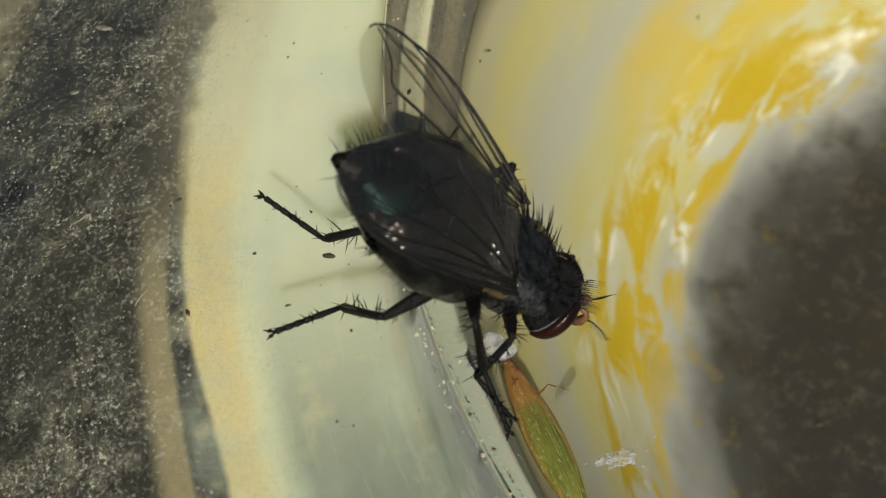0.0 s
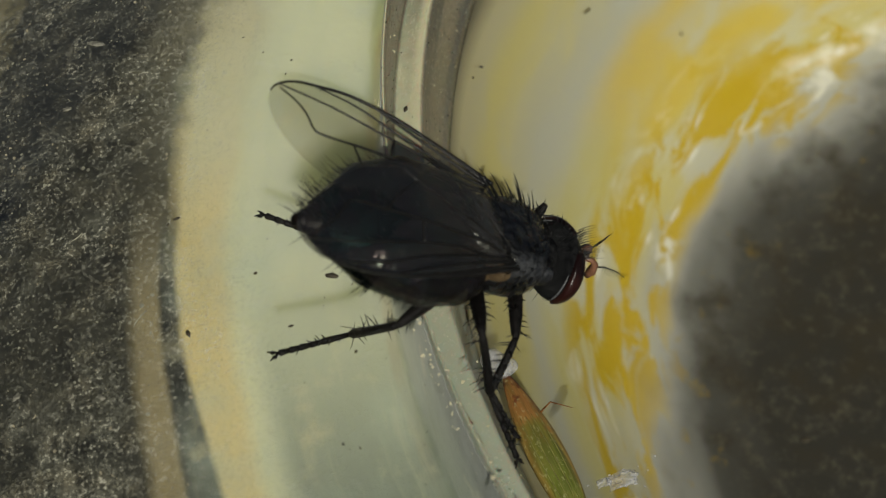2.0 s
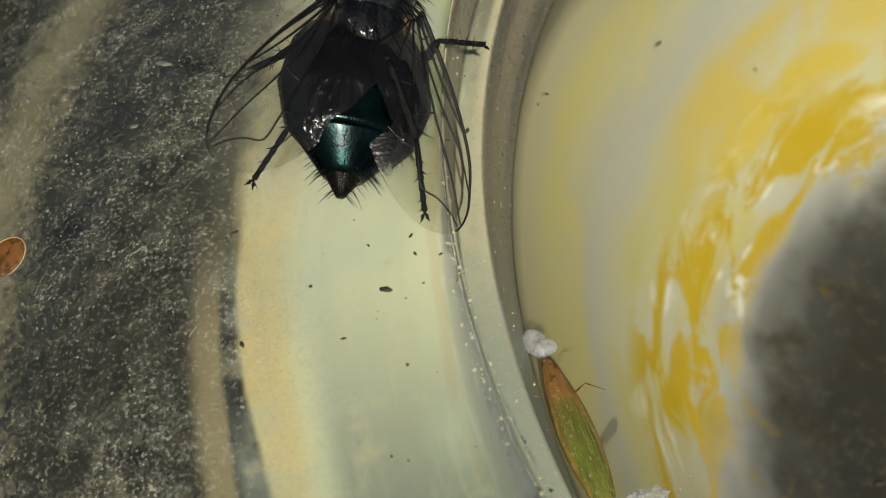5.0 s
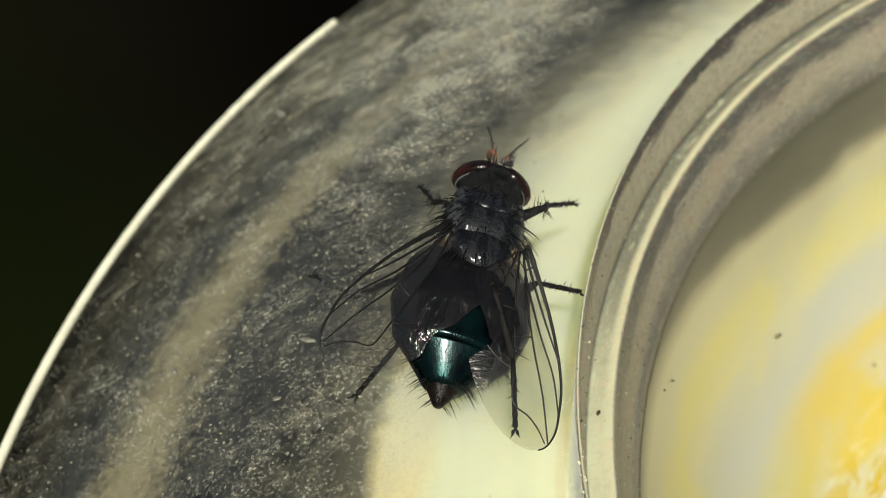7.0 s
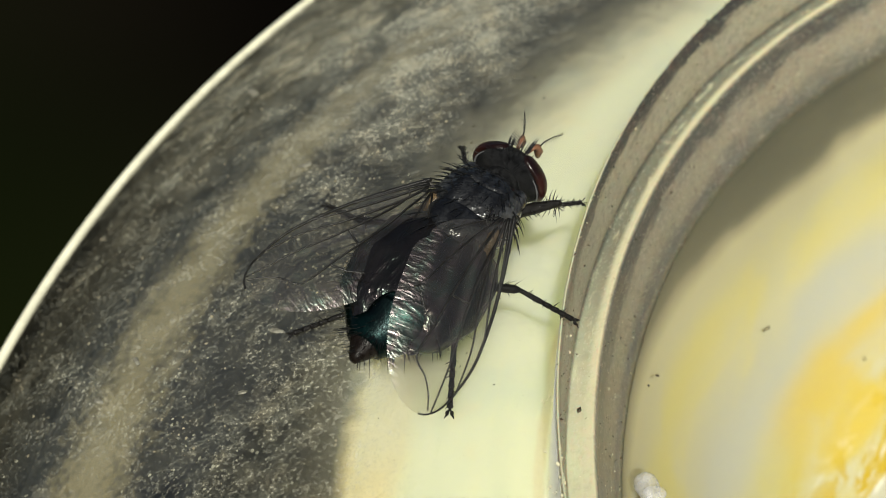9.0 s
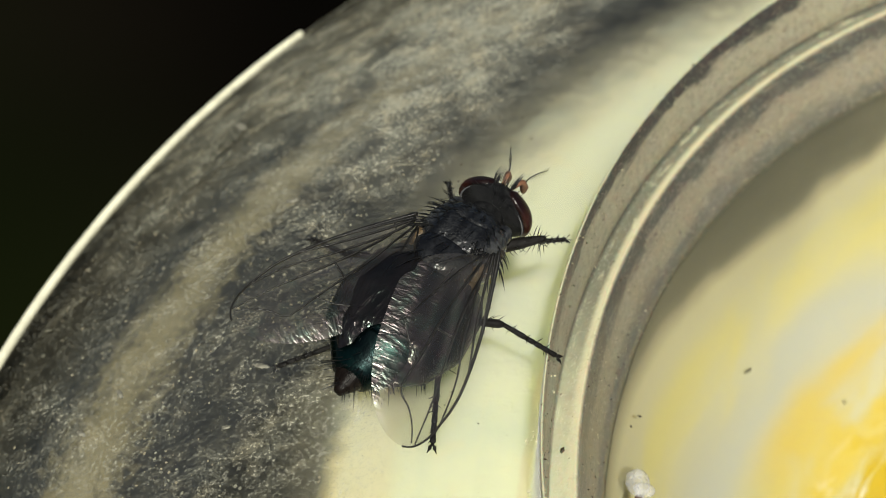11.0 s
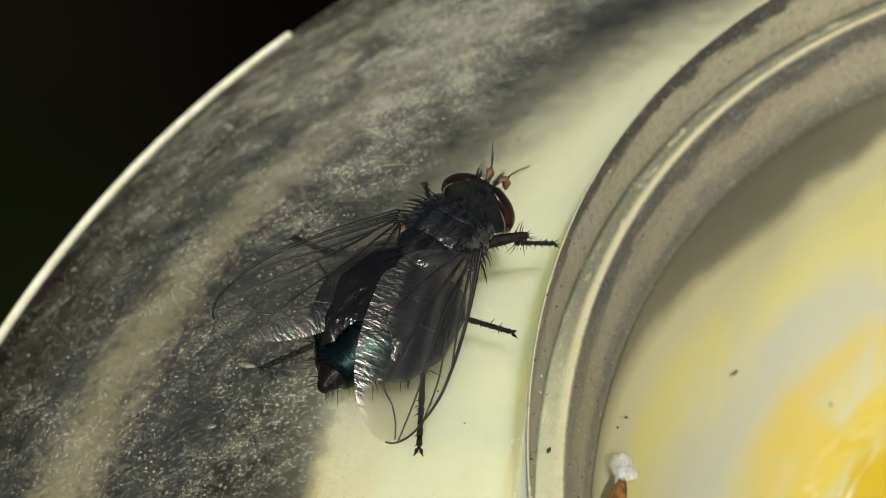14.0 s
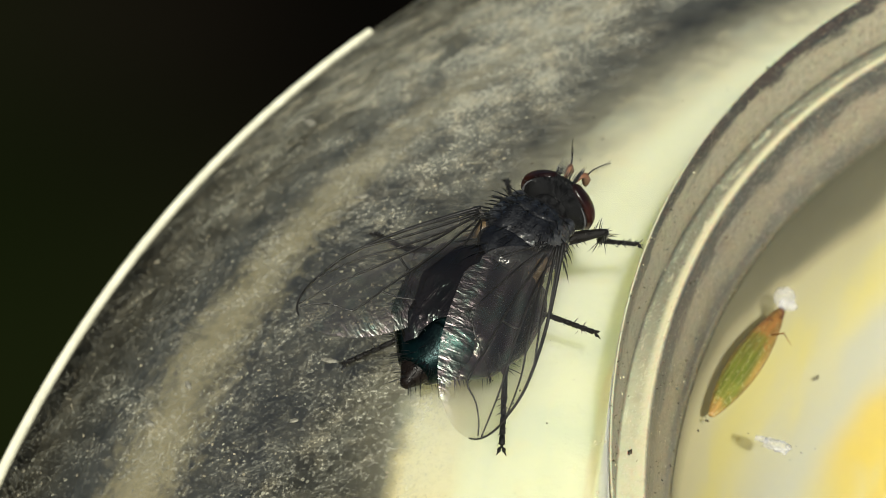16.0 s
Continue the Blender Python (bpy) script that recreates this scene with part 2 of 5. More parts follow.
def step_material():
    """Moulded ledges: pale plastic on the treads, grey grime down the risers, darkest under the lips and on the far
    side.
    """
    m = Mat("grimy_moulded_ledge")
    r = m.radius()
    xx, yy, zz = m.xyz()
    z = m.math("DIVIDE", zz, S)
    ang = m.math("ARCTAN2", yy, m.math("MULTIPLY", xx, -1.0))
    polar = m.node("ShaderNodeCombineXYZ")
    m.put(polar.inputs[0], m.math("MULTIPLY", r, 1.6 * S))
    m.put(polar.inputs[1], m.math("MULTIPLY", ang, 9.0 * S))
    m.put(polar.inputs[2], m.math("MULTIPLY", zz, 1.4))
    wob = m.math("MULTIPLY_ADD", m.noise(0.8, 5.0, 0.68, polar.outputs[0], 0.25, 0.75), 0.7, -0.35)
    f = m.math("DIVIDE", m.math("ADD", m.math("ADD", z, m.math("MULTIPLY", wob, m.spread(m.math("ABSOLUTE", z), 0.02, 0.3))), 6.0), 6.0)

    def at(u):
        return (u + 6.0) / 6.0
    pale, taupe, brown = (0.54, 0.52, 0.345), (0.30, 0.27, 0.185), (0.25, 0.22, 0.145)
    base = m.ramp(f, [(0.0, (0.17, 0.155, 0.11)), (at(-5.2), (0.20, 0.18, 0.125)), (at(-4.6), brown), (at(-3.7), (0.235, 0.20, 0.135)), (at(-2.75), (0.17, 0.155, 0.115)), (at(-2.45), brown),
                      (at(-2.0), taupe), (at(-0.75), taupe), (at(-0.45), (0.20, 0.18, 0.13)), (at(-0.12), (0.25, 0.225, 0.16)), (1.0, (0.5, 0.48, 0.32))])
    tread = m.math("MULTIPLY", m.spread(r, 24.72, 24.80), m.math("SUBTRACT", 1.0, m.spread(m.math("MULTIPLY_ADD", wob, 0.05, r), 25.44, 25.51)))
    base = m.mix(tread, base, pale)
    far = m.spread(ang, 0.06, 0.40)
    # dark bands under both lips and at the foot, stronger towards the far side
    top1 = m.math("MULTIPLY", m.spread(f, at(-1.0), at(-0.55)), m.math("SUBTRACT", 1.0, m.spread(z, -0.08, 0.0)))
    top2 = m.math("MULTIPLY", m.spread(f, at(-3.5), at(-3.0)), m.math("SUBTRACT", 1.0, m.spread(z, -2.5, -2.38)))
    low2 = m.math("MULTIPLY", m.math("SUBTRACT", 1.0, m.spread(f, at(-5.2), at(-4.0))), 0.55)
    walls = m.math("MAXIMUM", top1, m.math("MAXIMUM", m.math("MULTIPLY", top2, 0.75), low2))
    mottle = m.noise(0.5, 6.0, 0.72, polar.outputs[0], 0.30, 0.46)
    film = m.noise(1.3, 5.0, 0.62, None, 0.4, 0.7)
    wall = m.math("MULTIPLY", m.math("SUBTRACT", 1.0, m.math("MULTIPLY", tread, 0.75)), m.math("SUBTRACT", 1.0, m.spread(z, -0.1, 0.0)))
    col = m.mix(m.math("MULTIPLY", m.math("MULTIPLY", film, wall), 0.55), base, (0.25, 0.225, 0.175))
    mot = m.noise(0.25, 5.0, 0.7, None, 0.47, 0.66)
    col = m.mix(m.math("MULTIPLY", m.math("MULTIPLY", mot, wall), 0.5), col, (0.10, 0.09, 0.07))
    black = m.math("MULTIPLY", walls, m.math("MULTIPLY", mottle, m.math("MULTIPLY_ADD", far, 0.9, 0.1)))
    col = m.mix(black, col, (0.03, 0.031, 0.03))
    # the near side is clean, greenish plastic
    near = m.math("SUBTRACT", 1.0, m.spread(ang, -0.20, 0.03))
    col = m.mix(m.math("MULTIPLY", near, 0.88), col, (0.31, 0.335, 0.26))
    fleck = m.noise(0.10, 4.0, 0.65, None, 0.57, 0.66)
    col = m.mix(m.math("MULTIPLY", fleck, 0.4), col, (0.56, 0.52, 0.40))
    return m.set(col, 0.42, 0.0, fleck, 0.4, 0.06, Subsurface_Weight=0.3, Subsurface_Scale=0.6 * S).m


def bowl_material():
    """Cream plastic bowl with yellow sludge in a ring and grey silt in the middle."""
    m = Mat("sludge_stained_bowl")
    r = m.radius()
    x, y, z = m.xyz()
    ang = m.math("ARCTAN2", y, m.math("MULTIPLY", x, -1.0))
    polar = m.node("ShaderNodeCombineXYZ")
    m.put(polar.inputs[0], m.math("MULTIPLY", r, S * 1.0))
    m.put(polar.inputs[1], m.math("MULTIPLY", ang, S * 5.5))
    run = m.noise(2.0, 2.5, 0.5, polar.outputs[0], 0.3, 0.7, 0.3)
    run2 = m.noise(1.4, 2.0, 0.5, polar.outputs[0], 0.34, 0.62, 0.6)
    wide = m.noise(5.0, 3.0, 0.5, None, 0.3, 0.7)
    lean = m.math("MULTIPLY", m.math("MAXIMUM", m.math("MULTIPLY_ADD", ang, -3.2, 3.0), 0.0), m.math("SUBTRACT", 1.0, m.spread(r, 19.5, 23.0)))
    r2 = m.math("ADD", r, m.math("MULTIPLY", m.math("MULTIPLY_ADD", run, 0.9, -0.45), m.math("SUBTRACT", 1.0, m.spread(r, 21.5, 23.0))))
    r2 = m.math("SUBTRACT", r2, lean)
    far = m.spread(m.math("DIVIDE", y, S), 5.0, 20.0)
    r3 = m.math("ADD", r2, m.math("MULTIPLY", far, m.math("MULTIPLY_ADD", m.noise(2.4, 3.0, 0.55, polar.outputs[0], 0.3, 0.7), 0.5, 0.45)))
    pale, grey = (0.52, 0.53, 0.42), (0.034, 0.032, 0.028)
    f = m.math("DIVIDE", r3, 25.6)
    # the ramp's dark end holds both shade and stain of the upper wall
    base = m.ramp(f, [(0.0, grey), (10.0 / 25.6, (0.040, 0.038, 0.033)), (12.0 / 25.6, (0.075, 0.074, 0.068)), (13.2 / 25.6, (0.18, 0.18, 0.17)), (14.6 / 25.6, (0.38, 0.38, 0.355)), (16.6 / 25.6, (0.54, 0.54, 0.49)), (18.0 / 25.6, pale),
                      (20.2 / 25.6, (0.47, 0.47, 0.40)), (21.6 / 25.6, (0.44, 0.44, 0.38)), (22.4 / 25.6, (0.47, 0.46, 0.36)), (23.2 / 25.6, (0.46, 0.44, 0.31)), (23.8 / 25.6, (0.48, 0.44, 0.28)),
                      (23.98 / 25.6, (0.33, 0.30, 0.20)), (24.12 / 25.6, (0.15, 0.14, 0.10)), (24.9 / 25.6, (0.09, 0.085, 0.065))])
    band = m.math("MULTIPLY", m.spread(r2, 14.4, 16.0), m.math("SUBTRACT", 1.0, m.spread(r2, 17.8, 21.2)))
    amt = m.math("MULTIPLY", band, m.math("MULTIPLY_ADD", run2, 0.45, 0.16))
    col = m.mix(amt, base, (0.52, 0.43, 0.05))
    side = m.math("MULTIPLY", m.spread(ang, 0.42, 0.62), m.math("MULTIPLY", m.spread(r2, 16.8, 17.8), m.math("SUBTRACT", 1.0, m.spread(r2, 19.4, 20.8))))
    col = m.mix(m.math("MULTIPLY", side, m.math("MULTIPLY_ADD", run2, 0.45, 0.15)), col, (0.61, 0.43, 0.03))
    core = m.math("MULTIPLY", m.spread(r2, 13.8, 15.2), m.math("SUBTRACT", 1.0, m.spread(r2, 16.8, 18.6)))
    blob = m.noise(1.1, 5.0, 0.6, polar.outputs[0], 0.44, 0.56, 0.7)
    col = m.mix(m.math("MULTIPLY", core, m.math("MULTIPLY", blob, 0.92)), col, (0.50, 0.35, 0.005))
    # white highlights of the wet sludge, painted into the colour
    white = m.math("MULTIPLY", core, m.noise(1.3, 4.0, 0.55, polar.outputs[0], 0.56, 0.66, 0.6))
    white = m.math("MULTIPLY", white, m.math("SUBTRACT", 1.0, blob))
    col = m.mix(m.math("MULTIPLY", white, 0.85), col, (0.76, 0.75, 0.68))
    stray = m.math("MULTIPLY", m.math("MULTIPLY", m.spread(r2, 10.8, 11.8), m.math("SUBTRACT", 1.0, m.spread(r2, 13.6, 14.6))), m.noise(1.3, 4.0, 0.6, None, 0.58, 0.68, 0.4))
    col = m.mix(m.math("MULTIPLY", stray, 0.45), col, (0.30, 0.20, 0.006))
    # a patch of specular glare on the far side, painted as near-white colour
    wet_glare = m.math("MULTIPLY", m.spread(ang, 0.85, 1.15), m.math("MULTIPLY", m.spread(r2, 14.8, 15.6), m.math("SUBTRACT", 1.0, m.spread(r2, 15.8, 17.0))))
    col = m.mix(m.math("MULTIPLY", wet_glare, m.noise(1.3, 2.0, lo=0.3, hi=0.6)), col, (0.85, 0.83, 0.76))
    wash = m.math("MULTIPLY", m.spread(r2, 20.6, 22.0), m.math("SUBTRACT", 1.0, m.spread(r3, 23.1, 23.7)))
    col = m.mix(m.math("MULTIPLY", wash, m.math("MULTIPLY_ADD", run2, 0.5, 0.28)), col, (0.55, 0.485, 0.18))
    # more of the wall's shade and stain, mixed into the far side's colour
    shade_stain = m.math("MULTIPLY", m.spread(r3, 22.2, 24.2), m.math("MULTIPLY", far, m.noise(2.6, 3.0, 0.5, polar.outputs[0], 0.2, 0.7)))
    col = m.mix(m.math("MULTIPLY", shade_stain, 0.32), col, (0.06, 0.063, 0.048))
    inner = m.math("SUBTRACT", 1.0, m.spread(r2, 12.0, 15.5))
    col = m.mix(m.math("MULTIPLY", inner, m.noise(2.2, 4.0, 0.55, None, 0.42, 0.75)), col, (0.045, 0.038, 0.026))
    pebble = m.math("MULTIPLY", m.math("SUBTRACT", 1.0, m.spread(r2, 11.5, 13.8)), m.noise(0.6, 6.0, 0.72, None, 0.48, 0.72))
    col = m.mix(m.math("MULTIPLY", pebble, 0.5), col, (0.13, 0.12, 0.09))
    m.set(col, 0.5, 0.0, run, 0.04, 0.2, Specular_IOR_Level=0.15, Subsurface_Weight=0.6, Subsurface_Scale=1.2 * S)
    m.b.inputs["Subsurface Radius"].default_value = (1.0, 0.9, 0.6)
    return m.m


def water_material():
    m = Mat("still_water")
    b = m.noise(3.0, 2.0, 0.4, None, 0.2, 0.8)
    bump = m.node("ShaderNodeBump", Strength=0.12, Distance=0.3 * S, Height=b)
    tr = m.node("ShaderNodeBsdfTransparent", Color=(0.97, 0.96, 0.90, 1))
    gl = m.node("ShaderNodeBsdfGlossy", Roughness=0.04, Normal=bump.outputs[0])
    fr = m.node("ShaderNodeFresnel", IOR=1.18)
    mx = m.node("ShaderNodeMixShader")
    m.put(mx.inputs[0], fr.outputs[0])
    m.put(mx.inputs[1], tr.outputs[0])
    m.put(mx.inputs[2], gl.outputs[0])
    m.put(m.out.inputs[0], mx.outputs[0])
    return m.m


def wing_material():
    """Clear smoky film with a silky sheen and faint cross ripples."""
    m = Mat("smoky_wing_membrane")
    mp = m.node("ShaderNodeMapping", Vector=m.co, Scale=(1.0, 0.22, 1.0), Rotation=(0, 0, 0.25))
    x, y, z = m.xyz()
    rip = m.noise(0.13, 2.0, 0.5, mp.outputs[0], 0.2, 0.8, 0.8)
    rip = m.math("MULTIPLY", rip, m.spread(m.math("ABSOLUTE", m.math("DIVIDE", y, S)), 0.8, 1.7))
    big = m.noise(1.2, 3.0, lo=0.3, hi=0.7)
    m.set(m.mix(big, (0.03, 0.027, 0.023), (0.055, 0.05, 0.042)), 0.4, 0.0, rip, 0.1, 0.05, Specular_IOR_Level=0.2)
    lw = m.node("ShaderNodeLayerWeight", Blend=0.25)
    base = m.math("SUBTRACT", 1.0, m.spread(m.math("DIVIDE", x, -S), 0.5, 2.4))
    tr = m.clear(m.math("MULTIPLY_ADD", base, 0.18, m.math("MULTIPLY_ADD", lw.outputs[0], 0.12, 0.11)))
    tr.inputs[0].default_value = (0.94, 0.925, 0.88, 1)
    return m.sheen(rip, 0.065, 0.28, 0.2).m


def lobe_material():
    """The smoky lobes over the abdomen, with fine silky folds."""
    m = Mat("dark_smoky_lobe")
    mp = m.node("ShaderNodeMapping", Vector=m.co, Scale=(0.16, 1.0, 1.0), Rotation=(0, 0, 0.5))
    fold = m.noise(0.22, 2.0, 0.5, mp.outputs[0], 0.3, 0.7, 0.7)
    big = m.noise(1.0, 3.0, lo=0.3, hi=0.7)
    m.set(m.mix(big, (0.004, 0.0036, 0.0036), (0.008, 0.007, 0.007)), 0.35, 0.0, fold, 0.3, 0.06, Specular_IOR_Level=0.06)
    m.clear(m.math("MULTIPLY_ADD", big, 0.08, 0.86))
    return m.sheen(fold, 0.045, 0.22, 0.5).m


def thorax_material():
    """Black cuticle under grey dusting: dark bare stripes, and pale dust thickest along the edges."""
    m = Mat("grey_dusted_cuticle")
    x, y, z = m.xyz()
    xu, yu, zu = (m.math("DIVIDE", v, S) for v in (x, y, z))
    bare = m.math("SINE", m.math("MULTIPLY_ADD", m.math("ABSOLUTE", yu), 9.0, -0.8))
    bare = m.math("ADD", bare, m.math("MULTIPLY_ADD", m.noise(0.45, 4.0, lo=0.2, hi=0.8), 1.6, -0.8))
    dust = m.math("MULTIPLY", m.spread(bare, -0.5, 0.6), m.noise(0.16, 5.0, 0.65, None, 0.32, 0.66))
    edge = m.math("MAXIMUM", m.spread(m.math("ABSOLUTE", yu), 0.62, 0.95), m.spread(xu, 0.75, 1.12))
    edge = m.math("MULTIPLY", edge, m.math("MULTIPLY", m.spread(zu, 1.7, 2.2), m.noise(0.13, 5.0, 0.65, None, 0.36, 0.62)))
    col = m.mix(m.math("MULTIPLY", dust, 0.85), (0.0045, 0.0045, 0.005), (0.014, 0.0145, 0.016))
    col = m.mix(m.math("MULTIPLY", edge, 0.8), col, (0.06, 0.061, 0.064))
    g = m.noise(0.06, 3.0, lo=0.3, hi=0.7)
    rough = m.math("MULTIPLY_ADD", dust, 0.2, 0.36)
    pit = m.node("ShaderNodeBump", Strength=0.4, Distance=0.08 * S, Height=m.noise(0.3, 2.0, 0.5))
    return m.set(col, rough, 0.0, g, 0.4, 0.03, Specular_IOR_Level=0.12, Coat_Weight=0.9, Coat_Roughness=0.16, Coat_Normal=pit.outputs[0]).m


def abdomen_material():
    """Black cuticle with a blue-green metallic gloss and fine cross lines."""
    m = Mat("blue_green_gloss_cuticle")
    a = m.noise(0.9, 3.0, lo=0.35, hi=0.7)
    g = m.noise(0.06, 3.0, lo=0.3, hi=0.7)
    mp = m.node("ShaderNodeMapping", Vector=m.co, Scale=(0.25, 1.0, 1.0))
    line = m.noise(0.13, 3.0, 0.6, mp.outputs[0], 0.35, 0.65)
    col = m.mix(a, (0.0008, 0.004, 0.0045), (0.0015, 0.016, 0.0145))
    h = m.math("ADD", g, m.math("MULTIPLY", line, 0.8))
    return m.set(col, m.math("MULTIPLY_ADD", a, 0.10, 0.22), 0.85, h, 0.09, 0.03, Coat_Weight=0.2, Coat_Roughness=0.12).m


def eye_material():
    """Dark red facets, brighter and redder towards the middle of each eye."""
    m = Mat("dark_red_facets")
    v = m.node("ShaderNodeTexVoronoi", Vector=m.co, Scale=1 / (0.05 * S))
    x, y, z = m.xyz()
    mid = m.math("MULTIPLY", m.spread(m.math("ABSOLUTE", m.math("DIVIDE", y, S)), 0.72, 1.0), m.noise(0.5, lo=0.2, hi=0.6))
    col = m.mix(mid, (0.008, 0.0025, 0.002), (0.025, 0.007, 0.005))
    return m.set(col, 0.28, 0.0, v.outputs["Distance"], 0.3, 0.02, Specular_IOR_Level=0.35).m


def seed_material():
    """Olive husk between tan margins, rust towards the stalk and dark red at its tip."""
    m = Mat("green_and_rust_husk")
    x, y, z = m.xyz()
    u = m.math("ADD", m.math("DIVIDE", x, 5.0 * S), m.math("MULTIPLY_ADD", m.noise(0.45, 4.0), 0.14, -0.07))
    base = m.ramp(u, [(0.0, (0.34, 0.19, 0.05)), (0.12, (0.36, 0.22, 0.05)), (0.2, (0.17, 0.17, 0.025)), (0.35, (0.13, 0.15, 0.02)), (0.58, (0.16, 0.14, 0.025)),
                      (0.68, (0.28, 0.14, 0.035)), (0.86, (0.27, 0.12, 0.032)), (0.9, (0.12, 0.028, 0.012)), (1.0, (0.08, 0.015, 0.008))])
    st = m.node("ShaderNodeMapping", Vector=m.co, Scale=(0.10, 1.0, 1.0))
    fib = m.noise(0.14, 3.0, 0.5, st.outputs[0], 0.35, 0.65)
    edge = m.spread(m.math("ABSOLUTE", m.math("DIVIDE", y, S)), 0.26, 0.46)
    col = m.mix(m.math("MULTIPLY", edge, m.math("MULTIPLY", 0.85, m.math("SUBTRACT", 1.0, m.spread(u, 0.82, 0.9)))), base, (0.33, 0.20, 0.048))
    col = m.mix(m.math("MULTIPLY", fib, 0.4), col, (0.045, 0.055, 0.010))
    scale = m.noise(0.12, 4.0, 0.6, None, 0.56, 0.66)
    col = m.mix(m.math("MULTIPLY", scale, 0.4), col, (0.42, 0.40, 0.20))
    return m.set(col, 0.42, 0.0, fib, 0.5, 0.05).m


def fluff_material():
    """Soft, half see-through white pulp."""
    m = Mat("white_fluff")
    a = m.noise(0.3, 3.0)
    m.set(m.mix(a, (0.5, 0.5, 0.5), (0.64, 0.63, 0.64)), 0.45, 0.0, a, 0.2, 0.05)
    m.clear(m.math("MULTIPLY_ADD", a, 0.2, 0.16))
    return m.m


def ground_material():
    m = Mat("shade_dark_soil")
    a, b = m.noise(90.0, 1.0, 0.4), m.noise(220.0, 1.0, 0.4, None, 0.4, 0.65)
    # near-black because the shade round the tub is put into these colours
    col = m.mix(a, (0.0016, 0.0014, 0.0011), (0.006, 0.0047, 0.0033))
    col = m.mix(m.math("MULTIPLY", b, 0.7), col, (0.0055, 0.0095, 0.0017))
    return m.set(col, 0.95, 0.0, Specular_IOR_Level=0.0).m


M_LINING, M_SHELL, M_STEP, M_BOWL = insert_material(), shell_material(), step_material(), bowl_material()
M_WATER, M_WING, M_THORAX, M_ABDOMEN = water_material(), wing_material(), thorax_material(), abdomen_material()
M_EYE, M_SEED, M_GROUND, M_LOBE = eye_material(), seed_material(), ground_material(), lobe_material()
M_RIM = plain("pale_moulded_rim", (0.76, 0.73, 0.56), 0.3, grain=1.0, vary=0.12)
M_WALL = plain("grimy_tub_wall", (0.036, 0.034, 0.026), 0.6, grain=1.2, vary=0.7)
M_LEG = plain("black_leg_cuticle", (0.008, 0.007, 0.0065), 0.4, grain=0.15, vary=0.6, strength=0.4, Specular_IOR_Level=0.15)
M_HAIR = plain("black_bristle", (0.008, 0.008, 0.008), 0.35, grain=0.2, vary=0.3)
M_VEIN = plain("brown_black_vein", (0.007, 0.006, 0.005), 0.4, grain=0.2, vary=0.4)
M_HEAD = plain("silvery_black_face", (0.0065, 0.0065, 0.007), 0.4, grain=0.16, vary=0.95, strength=0.6, depth=0.06, Specular_IOR_Level=0.2)
M_CHEEK = plain("silver_cheek_dusting", (0.13, 0.13, 0.135), 0.4, grain=0.15, vary=0.3)
M_ANTENNA = plain("orange_brown_antenna", (0.19, 0.085, 0.045), 0.45, grain=0.15, vary=0.35)
M_CALYPTER = plain("tan_wing_base", (0.09, 0.06, 0.03), 0.4, grain=0.2, vary=0.5)
M_TIP = plain("dark_brown_tip", (0.006, 0.004, 0.003), 0.3, grain=0.2, vary=0.4, Specular_IOR_Level=0.15)
M_FLAKE = plain("pale_dust_flake", (0.25, 0.24, 0.18), 0.6, grain=0.5, vary=0.45)
M_TANFLAKE = plain("tan_dust_flake", (0.30, 0.26, 0.18), 0.6, grain=0.5, vary=0.4)
M_DARKFLAKE = plain("dark_dirt_fleck", (0.045, 0.035, 0.02), 0.6, grain=0.2, vary=0.5)
M_HUSK = plain("translucent_brown_husk", (0.17, 0.065, 0.012), 0.3, grain=0.25, vary=0.65, strength=0.5)
M_HUSKRIM = plain("pale_husk_edge", (0.50, 0.36, 0.16), 0.35, grain=0.3, vary=0.2)
M_TUFT = fluff_material()
M_FILM = plain("dry_pale_film", (0.17, 0.16, 0.125), 0.6, grain=0.12, vary=0.5)
M_CRUMB = plain("cream_crumb", (0.62, 0.57, 0.38), 0.5, grain=0.2, vary=0.25)


# ---------------------------------------------------------------- mesh helpers (all in units)
def part(name, bm, material, parent=None, label="", smooth=True):
    """Links a bmesh, given in units, as one mesh object, under parent if there is one."""
    bm.transform(Matrix.Scale(S, 4))
    me = bpy.data.meshes.new(name)
    bm.normal_update()
    bm.to_mesh(me)
    bm.free()
    for mat in material if isinstance(material, (list, tuple)) else (material,):
        me.materials.append(mat)
    if smooth:
        me.polygons.foreach_set("use_smooth", [True] * len(me.polygons))
    ob = new(name, me)
    if parent:
        ob.parent = parent
    if label:
        tagged(ob, label)
    return ob


def empty(name):
    ob = new(name)
    ob.empty_display_size = 0.002
    return ob


def lathe(bm, profile, a0=0.0, a1=360.0, n=360, mat=0):
    """A profile of (r, z) turned round z, between two angles."""
    full = abs(a1 - a0) >= 359.9
    rows = []
    for i in range(n if full else n + 1):
        a = radians(a0 + (a1 - a0) * i / n)
        rows.append([bm.verts.new((r * math.cos(a), r * math.sin(a), z)) for r, z in profile])
    for i in range(n):
        p, q = rows[i], rows[(i + 1) % len(rows)]
        for j in range(len(profile) - 1):
            f = bm.faces.new((p[j], q[j], q[j + 1], p[j + 1]))
            f.material_index = mat
    if not full:
        for row in (rows[0], rows[-1]):
            if len(row) > 2 and profile[0] != profile[-1]:
                bm.faces.new(row)
    return bm


